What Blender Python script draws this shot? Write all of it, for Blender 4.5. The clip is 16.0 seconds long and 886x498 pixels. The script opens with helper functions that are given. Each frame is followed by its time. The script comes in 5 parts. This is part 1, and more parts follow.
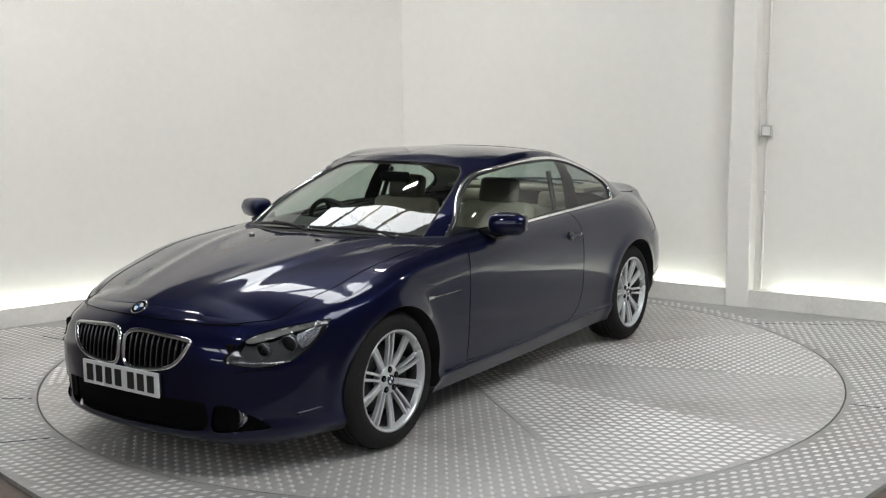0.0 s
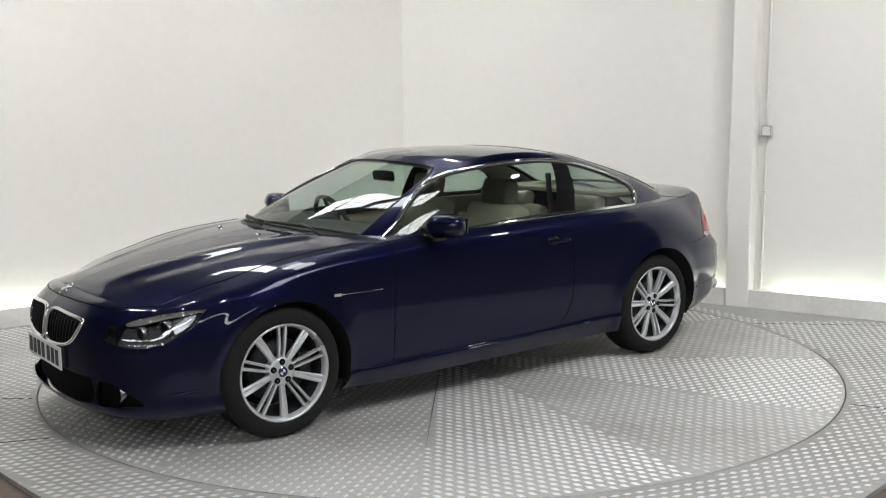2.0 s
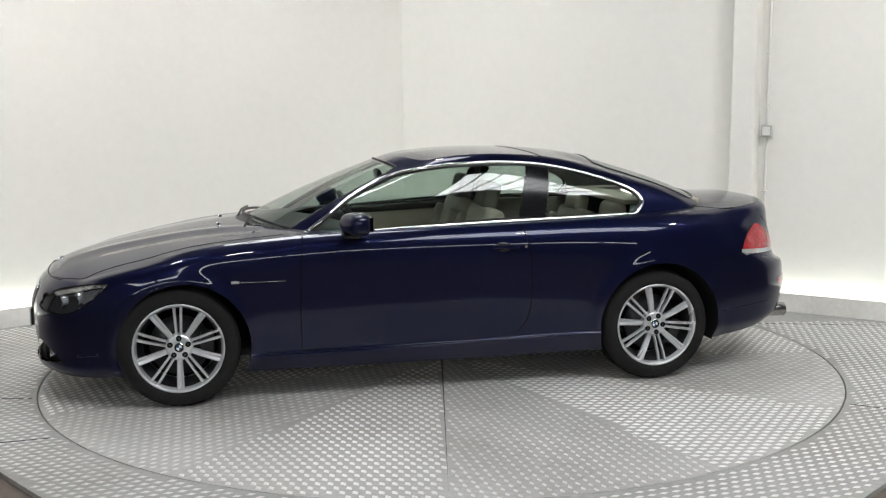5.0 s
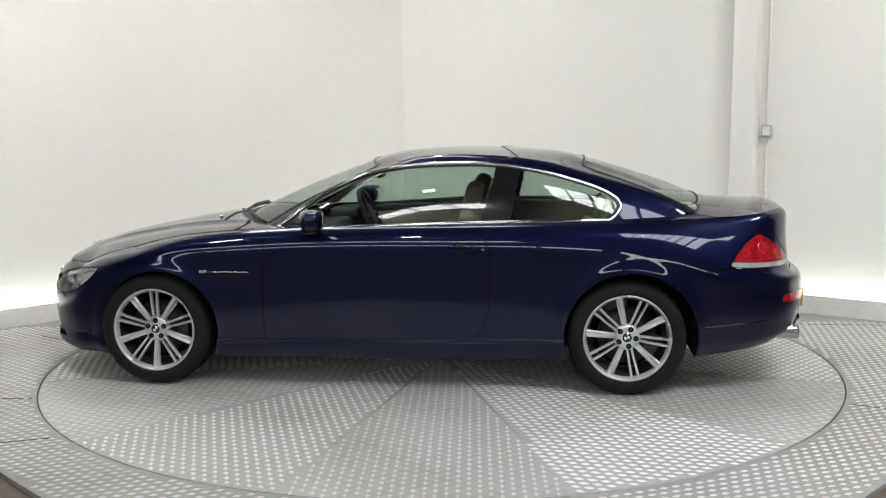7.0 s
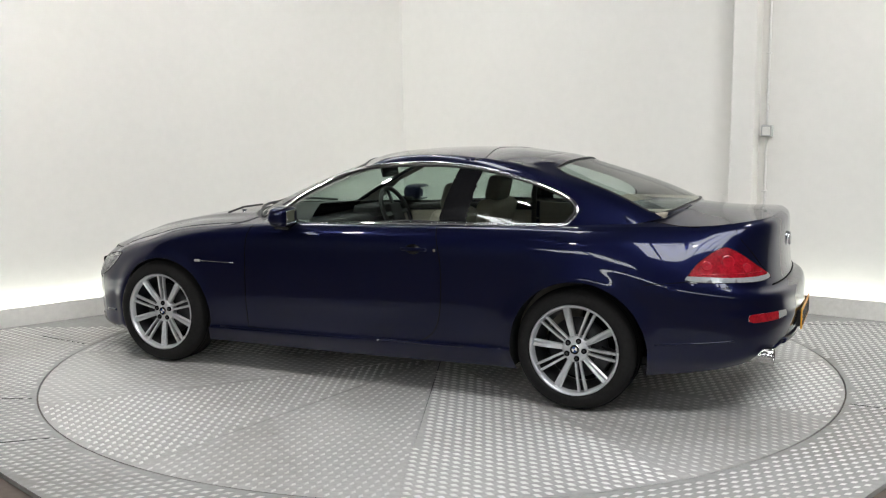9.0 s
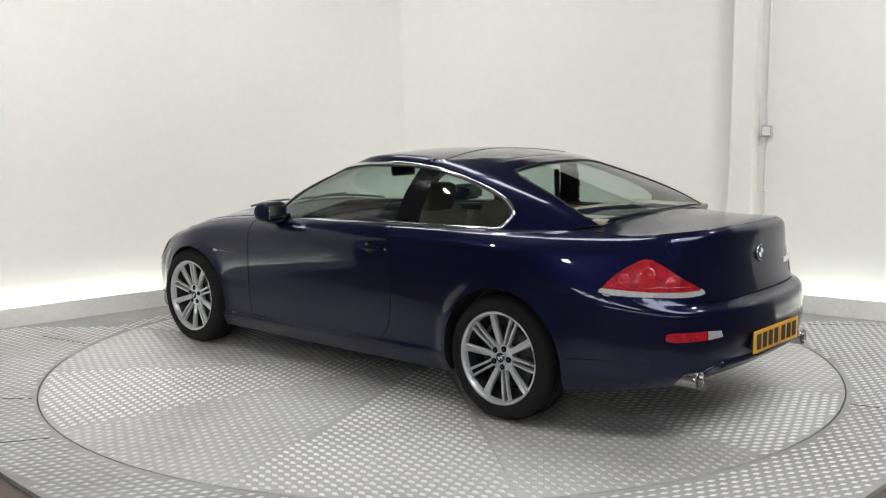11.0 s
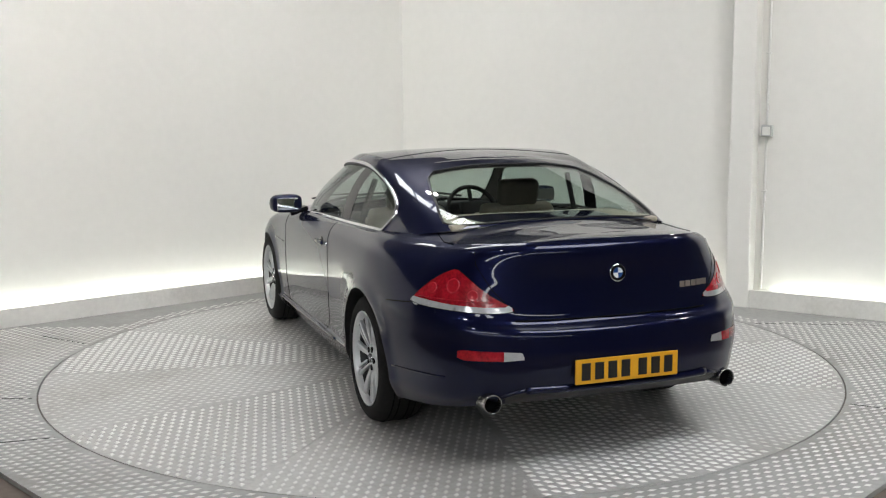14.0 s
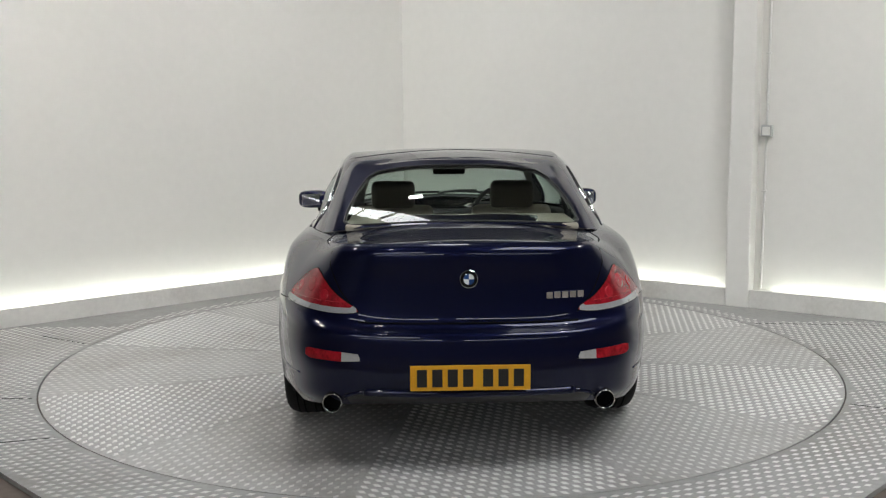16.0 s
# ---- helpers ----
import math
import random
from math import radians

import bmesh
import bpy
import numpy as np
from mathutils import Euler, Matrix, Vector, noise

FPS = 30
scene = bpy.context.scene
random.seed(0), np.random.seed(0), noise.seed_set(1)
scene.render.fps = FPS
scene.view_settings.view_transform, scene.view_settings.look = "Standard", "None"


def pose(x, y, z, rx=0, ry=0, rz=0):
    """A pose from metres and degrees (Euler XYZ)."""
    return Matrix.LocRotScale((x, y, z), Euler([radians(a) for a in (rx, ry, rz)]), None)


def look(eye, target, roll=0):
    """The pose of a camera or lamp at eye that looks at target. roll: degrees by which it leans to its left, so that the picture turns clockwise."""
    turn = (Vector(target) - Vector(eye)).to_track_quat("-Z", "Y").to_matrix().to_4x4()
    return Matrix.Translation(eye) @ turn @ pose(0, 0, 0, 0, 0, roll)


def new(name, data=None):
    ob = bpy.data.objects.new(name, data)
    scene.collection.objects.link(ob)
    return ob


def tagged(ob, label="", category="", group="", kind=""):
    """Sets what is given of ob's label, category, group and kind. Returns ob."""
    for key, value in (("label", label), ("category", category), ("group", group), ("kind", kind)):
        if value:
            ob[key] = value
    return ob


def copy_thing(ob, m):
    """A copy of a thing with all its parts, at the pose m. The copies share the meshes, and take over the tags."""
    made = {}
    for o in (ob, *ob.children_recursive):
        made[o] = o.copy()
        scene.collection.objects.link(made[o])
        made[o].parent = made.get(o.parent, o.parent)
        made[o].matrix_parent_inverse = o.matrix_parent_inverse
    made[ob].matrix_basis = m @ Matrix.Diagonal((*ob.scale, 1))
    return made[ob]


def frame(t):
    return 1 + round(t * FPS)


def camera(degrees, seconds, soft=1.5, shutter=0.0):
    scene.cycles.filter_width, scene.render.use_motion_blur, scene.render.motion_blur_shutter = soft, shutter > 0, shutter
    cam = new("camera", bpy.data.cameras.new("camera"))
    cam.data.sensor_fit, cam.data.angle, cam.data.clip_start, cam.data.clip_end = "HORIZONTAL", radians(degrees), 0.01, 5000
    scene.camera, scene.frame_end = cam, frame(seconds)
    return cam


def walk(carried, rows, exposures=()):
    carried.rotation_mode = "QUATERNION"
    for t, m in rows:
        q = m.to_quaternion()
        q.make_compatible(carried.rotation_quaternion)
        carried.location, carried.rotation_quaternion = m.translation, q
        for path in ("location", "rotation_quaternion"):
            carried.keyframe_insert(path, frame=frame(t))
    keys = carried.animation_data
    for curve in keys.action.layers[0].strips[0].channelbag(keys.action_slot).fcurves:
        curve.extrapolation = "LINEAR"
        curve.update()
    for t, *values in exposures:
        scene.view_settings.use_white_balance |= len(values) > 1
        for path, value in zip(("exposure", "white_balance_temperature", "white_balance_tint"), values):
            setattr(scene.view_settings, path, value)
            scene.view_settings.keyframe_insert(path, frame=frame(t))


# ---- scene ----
cam = camera(47.63, 16.0, soft=1.2)
CAM_POSE = pose(0, -6.5026, 1.6277, 90 - 7.949, 0, -0.121) @ pose(0, 0, 0, 0, 0, -0.40)
# the clip's camera holds back a little at the start and towards the end
walk(cam, [(0.0, CAM_POSE), (16.0, CAM_POSE)], [(0.0, -0.25), (1.5, -0.15), (3.5, -0.05), (12.5, -0.09), (14.5, -0.25), (16.0, -0.42)])

# ---- world, lamps, exposure ----
world = bpy.data.worlds.new("world")
world.use_nodes = True
scene.world = world
sky = world.node_tree.nodes.new("ShaderNodeTexSky")
sky.sky_type, sky.sun_disc, sky.sun_elevation, sky.sun_rotation = "NISHITA", False, radians(40), radians(200)
world.node_tree.links.new(sky.outputs[0], world.node_tree.nodes["Background"].inputs[0])
world.node_tree.nodes["Background"].inputs[1].default_value = 0.08


# ---- materials ----
def mat(name, color, rough=0.5, metal=0.0, **kw):
    """Principled material with noise variation of colour, roughness and relief."""
    m = bpy.data.materials.new(name)
    m.use_nodes = True
    n, l = m.node_tree.nodes, m.node_tree.links
    b = n["Principled BSDF"]
    b.inputs["Base Color"].default_value = (*color, 1)
    b.inputs["Roughness"].default_value, b.inputs["Metallic"].default_value = rough, metal
    b.inputs["Coat Weight"].default_value = kw.get("coat", 0)
    b.inputs["Coat Roughness"].default_value = kw.get("coat_rough", 0.03)
    b.inputs["Coat IOR"].default_value = kw.get("coat_ior", 1.5)
    if "spec" in kw:
        b.inputs["Specular IOR Level"].default_value = kw["spec"]
    if "emit" in kw:
        b.inputs["Emission Color"].default_value = (*kw.get("emit_color", color), 1)
        b.inputs["Emission Strength"].default_value = kw["emit"]
    if "sheen" in kw:
        b.inputs["Sheen Weight"].default_value = kw["sheen"]
    tc = n.new("ShaderNodeTexCoord")

    def tex(scale, detail=4):
        t = n.new("ShaderNodeTexNoise")
        t.inputs["Scale"].default_value, t.inputs["Detail"].default_value = scale, detail
        l.new(tc.outputs["Object"], t.inputs["Vector"])
        return t
    var = kw.get("var", 0)
    if var:
        big, small = tex(kw.get("big", 1.5)), tex(kw.get("small", 40))
        add = n.new("ShaderNodeMath")
        add.operation = "ADD"
        l.new(big.outputs["Fac"], add.inputs[0]), l.new(small.outputs["Fac"], add.inputs[1])
        ramp = n.new("ShaderNodeMapRange")
        ramp.inputs["From Min"].default_value, ramp.inputs["From Max"].default_value = 0.6, 1.4
        ramp.inputs["To Min"].default_value, ramp.inputs["To Max"].default_value = 1 - var, 1 + var
        l.new(add.outputs[0], ramp.inputs["Value"])
        mul = n.new("ShaderNodeVectorMath")
        mul.operation = "SCALE"
        mul.inputs[0].default_value = color
        l.new(ramp.outputs[0], mul.inputs["Scale"])
        l.new(mul.outputs[0], b.inputs["Base Color"])
    if "stain" in kw:
        # dirt in patches over the base colour
        t, t2, ramp, mix = tex(kw.get("stain_scale", 0.9), 8), tex(kw.get("stain_scale", 0.9) * 22, 5), n.new("ShaderNodeMapRange"), n.new("ShaderNodeMix")
        add = n.new("ShaderNodeMath")
        add.operation = "MULTIPLY_ADD"
        add.inputs[1].default_value = 0.35
        l.new(t2.outputs["Fac"], add.inputs[0]), l.new(t.outputs["Fac"], add.inputs[2])
        ramp.inputs["From Min"].default_value, ramp.inputs["From Max"].default_value = 0.66, 0.92
        ramp.inputs["To Min"].default_value, ramp.inputs["To Max"].default_value = 0.0, kw.get("stain_most", 0.55)
        mix.data_type = "RGBA"
        mix.inputs[6].default_value = (*color, 1)
        mix.inputs[7].default_value = (*kw["stain"], 1)
        if b.inputs["Base Color"].links:
            l.new(b.inputs["Base Color"].links[0].from_socket, mix.inputs[6])
        l.new(add.outputs[0], ramp.inputs["Value"]), l.new(ramp.outputs[0], mix.inputs[0]), l.new(mix.outputs[2], b.inputs["Base Color"])
    rv = kw.get("rough_var", 0)
    if rv:
        t = tex(kw.get("rough_scale", 3))
        ramp = n.new("ShaderNodeMapRange")
        ramp.inputs["From Min"].default_value, ramp.inputs["From Max"].default_value = 0.3, 0.7
        ramp.inputs["To Min"].default_value, ramp.inputs["To Max"].default_value = max(rough - rv, 0.02), rough + rv
        l.new(t.outputs["Fac"], ramp.inputs["Value"])
        l.new(ramp.outputs[0], b.inputs["Roughness"])
    bump = kw.get("bump", 0)
    if bump:
        t, bn = tex(kw.get("bump_scale", 200), 3), n.new("ShaderNodeBump")
        bn.inputs["Strength"].default_value, bn.inputs["Distance"].default_value = bump, 0.002
        l.new(t.outputs["Fac"], bn.inputs["Height"]), l.new(bn.outputs[0], b.inputs["Normal"])
    return m


def glass_mat(name, tint, ior=1.5):
    """Thin pane: tinted see-through with Fresnel gloss."""
    m = bpy.data.materials.new(name)
    m.use_nodes = True
    n, l = m.node_tree.nodes, m.node_tree.links
    n.remove(n["Principled BSDF"])
    tr, gl, mix, lw, pw, ma = (n.new("ShaderNode" + k) for k in ("BsdfTransparent", "BsdfGlossy", "MixShader", "LayerWeight", "Math", "Math"))
    tr.inputs["Color"].default_value = (*tint, 1)
    gl.inputs["Roughness"].default_value, lw.inputs["Blend"].default_value = 0.0, 0.5
    pw.operation, ma.operation = "POWER", "MULTIPLY_ADD"
    f0 = ((ior - 1) / (ior + 1)) ** 2 * 2.0
    pw.inputs[1].default_value, ma.inputs[1].default_value, ma.inputs[2].default_value = 5.0, 1 - f0, f0
    l.new(lw.outputs["Facing"], pw.inputs[0]), l.new(pw.outputs[0], ma.inputs[0])
    l.new(ma.outputs[0], mix.inputs[0]), l.new(tr.outputs[0], mix.inputs[1]), l.new(gl.outputs[0], mix.inputs[2])
    l.new(mix.outputs[0], n["Material Output"].inputs["Surface"])
    return m


PAINT = mat("dark_blue_metallic_paint", (0.0062, 0.0080, 0.0310), 0.33, 0.62, coat=1.0, coat_rough=0.006, spec=0.0, coat_ior=1.37)
BLACK = mat("black_plastic", (0.012, 0.012, 0.013), 0.5, var=0.2, bump=0.1)
GLOSS_BLACK = mat("gloss_black_trim", (0.006, 0.006, 0.007), 0.2, spec=0.25, coat=0.15)
# joints and grooves; also the shade inside openings, put into the colour
GAP = mat("gap_and_recess_shade", (0.003, 0.003, 0.004), 0.9, spec=0.1)
RUBBER = mat("tyre_rubber", (0.013, 0.0125, 0.0125), 0.85, spec=0.2, var=0.3, small=60, bump=0.25, bump_scale=120)
ALLOY = mat("silver_alloy", (0.56, 0.57, 0.585), 0.32, 0.6, var=0.06, small=80, rough_var=0.08, coat=0.3)
DARK_METAL = mat("darkened_metal", (0.05, 0.05, 0.053), 0.45, 0.7, var=0.25, small=30, rough_var=0.1)
PIPE = mat("heat_stained_steel", (0.42, 0.41, 0.40), 0.25, 1.0, rough_var=0.08, var=0.2)
CHROME = mat("chrome", (0.84, 0.85, 0.86), 0.07, 1.0, rough_var=0.03)
RED_LENS = mat("red_lamp_lens", (0.30, 0.006, 0.014), 0.2, coat=0.5, var=0.5, big=22, small=70, bump=0.15, bump_scale=70)
RED_BRIGHT = mat("bright_red_lens", (0.40, 0.010, 0.020), 0.15, coat=0.7, var=0.25, big=30, small=90)
CLEAR_LENS = mat("milky_lamp_lens", (0.48, 0.48, 0.49), 0.15, 0.3, coat=1.0, var=0.15, small=60, bump=0.2, bump_scale=90)
GRILLE = mat("grille_bar_metal", (0.05, 0.05, 0.055), 0.25, 0.8)
AMBER = mat("pale_indicator", (0.20, 0.195, 0.185), 0.25, 0.2, coat=1.0)
REFLECTOR = mat("lamp_reflector", (0.32, 0.325, 0.34), 0.24, 0.8)
HOUSING = mat("lamp_housing", (0.014, 0.014, 0.016), 0.5)
GLASS = glass_mat("tinted_window_glass", (0.62, 0.71, 0.665))
SCREEN_GLASS = glass_mat("windscreen_glass", (0.74, 0.82, 0.78))
LAMP_GLASS = glass_mat("clear_lamp_glass", (0.88, 0.90, 0.92))
LEATHER = mat("cream_leather", (0.42, 0.38, 0.30), 0.5, var=0.1, small=30, bump=0.3, bump_scale=160)
HEADREST = mat("taupe_leather", (0.14, 0.125, 0.10), 0.5, var=0.1, bump=0.2)
DARK_CLOTH = mat("dark_interior_trim", (0.022, 0.021, 0.021), 0.7, var=0.2, bump=0.3)
LINER = mat("grey_headlining", (0.32, 0.31, 0.28), 0.9, var=0.06, bump=0.2)
PLATE_WHITE = mat("white_reflective_plate", (0.78, 0.79, 0.80), 0.35, var=0.04, small=200)
PLATE_YELLOW = mat("yellow_reflective_plate", (0.72, 0.36, 0.02), 0.35, var=0.05, small=200)
PLATE_INK = mat("plate_black", (0.01, 0.01, 0.01), 0.5)
BADGE_BLUE = mat("badge_blue", (0.02, 0.06, 0.20), 0.2, coat=1)
BADGE_WHITE = mat("badge_white", (0.75, 0.76, 0.78), 0.2, coat=1)
WALL_PAINT = mat("white_wall_paint", (0.80, 0.785, 0.745), 0.65, var=0.025, big=0.8, small=14, bump=0.08, bump_scale=60)
PLINTH_PAINT = mat("scuffed_white_plinth_paint", (0.74, 0.725, 0.69), 0.55, stain=(0.42, 0.39, 0.34), stain_scale=2.0, stain_most=0.35, var=0.08, big=2.5, small=25, bump=0.1, bump_scale=40)
TREAD = mat("worn_aluminium_tread_plate", (0.44, 0.432, 0.42), 0.55, 0.25, stain=(0.20, 0.165, 0.13), stain_scale=0.8, var=0.20, big=1.1, small=35, rough_var=0.12, rough_scale=2.2, bump=0.15, bump_scale=90)
# plates of every other sector, where the studs glint less
TREAD_ALTERNATE = mat("alternate_sector_tread_plate", (0.45, 0.442, 0.43), 0.5, 0.3, stain=(0.19, 0.16, 0.13), stain_scale=0.8, var=0.20, big=1.1, small=35, rough_var=0.12, rough_scale=2.2, bump=0.15, bump_scale=90)
# dimmer and brighter studs: glint by stud direction is put into the colour
STUD_DIM = mat("dim_glint_tread_stud", (0.70, 0.69, 0.67), 0.42, 0.3, stain=(0.26, 0.22, 0.18), stain_scale=0.8, var=0.14, big=2, small=50, rough_var=0.08)
STUD = mat("polished_glint_tread_stud", (0.82, 0.81, 0.79), 0.38, 0.35, stain=(0.36, 0.32, 0.27), stain_scale=0.8, var=0.10, big=2, small=50, rough_var=0.08)
FLOOR_TREAD = mat("dull_grey_tread_plate", (0.345, 0.34, 0.33), 0.6, 0.2, stain=(0.20, 0.17, 0.14), stain_scale=0.7, var=0.16, big=0.9, small=30, rough_var=0.12, bump=0.15, bump_scale=90)
BROWN = mat("dark_brown_workshop_floor", (0.115, 0.088, 0.072), 0.6, var=0.25, big=2, small=30, bump=0.2, bump_scale=80)
CEILING = mat("dark_roof_lining", (0.09, 0.09, 0.097), 0.8, var=0.15, big=0.7, small=8)
SHED = mat("grey_workshop_wall", (0.24, 0.24, 0.25), 0.8, var=0.12, big=0.6, small=9)
STEEL = mat("grey_painted_steel", (0.16, 0.17, 0.18), 0.5, var=0.1)
STRIP = mat("cool_white_light_strip", (1, 1, 1), 0.5, emit=15.0, emit_color=(0.93, 1.0, 0.93))
# roof lights, and the glowing strips added on the workshop wall
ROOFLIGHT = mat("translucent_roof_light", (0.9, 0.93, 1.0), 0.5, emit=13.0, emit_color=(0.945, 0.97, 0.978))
FLOOD = mat("floodlight_lens", (1, 1, 1), 0.5, emit=185.0, emit_color=(1.0, 0.97, 0.935))
BOX_EDGE_SHADE = mat("grey_shadow_edge_plastic", (0.42, 0.42, 0.41), 0.5, var=0.08)
CONDUIT = mat("grey_white_plastic_conduit", (0.68, 0.67, 0.64), 0.45, var=0.05)


# ---- mesh tools ----
def mesh_object(name, verts, faces, material, parent=None, label="", smooth=True):
    me = bpy.data.meshes.new(name)
    me.from_pydata([tuple(map(float, v)) for v in verts], [], [tuple(map(int, f)) for f in faces])
    if smooth:
        me.polygons.foreach_set("use_smooth", [True] * len(me.polygons))
    me.materials.append(material)
    me.update()
    ob = new(name, me)
    ob.parent = parent
    if label:
        tagged(ob, label)
    return ob


def part(name, bm, material, parent=None, label="", smooth=False, sharp=35):
    """Links a bmesh as one mesh object under a thing or part."""
    me = bpy.data.meshes.new(name)
    if smooth:
        for f in bm.faces:
            f.smooth = True
        for e in bm.edges:
            if len(e.link_faces) == 2 and e.calc_face_angle(0) > radians(sharp):
                e.smooth = False
    bm.to_mesh(me)
    bm.free()
    me.materials.append(material)
    ob = new(name, me)
    ob.parent = parent
    if label:
        tagged(ob, label)
    return ob


def box_bm(sx, sy, sz, m=None, bevel=0.0, seg=2, bm=None):
    own = bmesh.new()
    bmesh.ops.create_cube(own, size=1, matrix=Matrix.Diagonal((sx, sy, sz, 1)))
    if bevel:
        bmesh.ops.bevel(own, geom=own.edges[:], offset=bevel, segments=seg, affect="EDGES", profile=0.6)
    if m is not None:
        own.transform(m)
    if bm is None:
        return own
    me = bpy.data.meshes.new("tmp")
    own.to_mesh(me)
    own.free()
    bm.from_mesh(me)
    bpy.data.meshes.remove(me)
    return bm


def lathe(profile, n=64, bm=None, axis="Y"):
    """Turns a profile of (radius, along) round the Y axis."""
    bm = bm or bmesh.new()
    rings = []
    for r, h in profile:
        rings.append([bm.verts.new((r * math.sin(2 * math.pi * k / n), h, r * math.cos(2 * math.pi * k / n))) for k in range(n)])
    for a, b in zip(rings, rings[1:]):
        for k in range(n):
            bm.faces.new((a[k], a[(k + 1) % n], b[(k + 1) % n], b[k]))
    return bm


def cyl_bm(r, h, m=None, n=32, r2=None):
    bm = bmesh.new()
    bmesh.ops.create_cone(bm, cap_ends=True, segments=n, radius1=r, radius2=r if r2 is None else r2, depth=h)
    if m is not None:
        bm.transform(m)
    return bm


def tube(name, pts, radius, material, parent=None, label="", n=8, closed=False, flat=None):
    """A tube along points; flat: the scale of its height against its width, with the side direction kept."""
    pts = [Vector(p) for p in pts]
    m = len(pts)
    verts, faces = [], []
    for k in range(m):
        a = pts[(k - 1) % m] if closed or k else pts[0]
        b = pts[(k + 1) % m] if closed or k < m - 1 else pts[-1]
        d = (b - a).normalized()
        side = d.cross(Vector((0, 0, 1)))
        if side.length < 0.05:
            side = d.cross(Vector((0, 1, 0)))
        side.normalize()
        up = side.cross(d)
        for j in range(n):
            w = 2 * math.pi * j / n
            verts.append(pts[k] + side * (radius * math.cos(w)) + up * (radius * math.sin(w) * (flat or 1)))
    for k in range(m if closed else m - 1):
        for j in range(n):
            faces.append((k * n + j, k * n + (j + 1) % n, ((k + 1) % m) * n + (j + 1) % n, ((k + 1) % m) * n + j))
    if not closed:
        faces += [tuple(range(n))[::-1], tuple(range((m - 1) * n, m * n))]
    return mesh_object(name, verts, faces, material, parent, label)


def spline(ys):
    """A natural cubic through rows of ys at 0, 1, 2, ...; returns a function of the index."""
    ys = np.asarray(ys, float)
    n = len(ys)
    a = np.zeros((n, n))
    b = np.zeros_like(ys)
    a[0, 0] = a[-1, -1] = 1
    for k in range(1, n - 1):
        a[k, k - 1], a[k, k], a[k, k + 1] = 1, 4, 1
        b[k] = 6 * (ys[k + 1] - 2 * ys[k] + ys[k - 1])
    m = np.linalg.solve(a, b)

    def f(t):
        t = np.asarray(t, float)
        k = np.clip(np.floor(t).astype(int), 0, n - 2)
        u = (t - k).reshape(t.shape + (1,) * (ys.ndim - 1))
        v = 1 - u
        return v * ys[k] + u * ys[k + 1] + ((v ** 3 - v) * m[k] + (u ** 3 - u) * m[k + 1]) / 6
    return f


def curve_of(xs, ys):
    """A smooth function through the given places (monotone cubic)."""
    xs, ys = np.asarray(xs, float), np.asarray(ys, float)
    h, d = np.diff(xs), np.diff(ys) / np.diff(xs)
    s = np.zeros(len(xs))
    s[0], s[-1] = d[0], d[-1]
    for k in range(1, len(xs) - 1):
        s[k] = 0 if d[k - 1] * d[k] <= 0 else 2 * d[k - 1] * d[k] / (d[k - 1] + d[k])

    def f(x):
        x = np.clip(np.asarray(x, float), xs[0], xs[-1])
        k = np.clip(np.searchsorted(xs, x, "right") - 1, 0, len(xs) - 2)
        u = (x - xs[k]) / h[k]
        return ((1 + 2 * u) * (1 - u) ** 2 * ys[k] + u * (1 - u) ** 2 * h[k] * s[k]
                + u * u * (3 - 2 * u) * ys[k + 1] + u * u * (u - 1) * h[k] * s[k + 1])
    return f


def smooth_poly(pts, per=8):
    """A closed smooth outline through points."""
    pts = np.asarray(pts, float)
    n = len(pts)
    f = spline(np.concatenate([pts[-3:], pts, pts[:3]]))
    return f(3 + np.arange(n * per) / per)


def inside(poly, q):
    """Whether points q (n x 2) lie in the closed outline."""
    res = np.zeros(len(q), bool)
    a, b = poly, np.roll(poly, -1, axis=0)
    for (x1, y1), (x2, y2) in zip(a, b):
        if y1 == y2:
            continue
        hit = (y1 > q[:, 1]) != (y2 > q[:, 1])
        res ^= hit & (q[:, 0] < (x2 - x1) * (q[:, 1] - y1) / (y2 - y1) + x1)
    return res


def nearest(poly, q):
    """The nearest places on the closed outline."""
    best, out = np.full(len(q), 1e9), q.copy()
    for a, b in zip(poly, np.roll(poly, -1, axis=0)):
        d = b - a
        L = d @ d
        if L < 1e-12:
            continue
        t = np.clip(((q - a) @ d) / L, 0, 1)
        c = a + t[:, None] * d
        e = np.linalg.norm(q - c, axis=1)
        m = e < best
        best[m], out[m] = e[m], c[m]
    return out, best


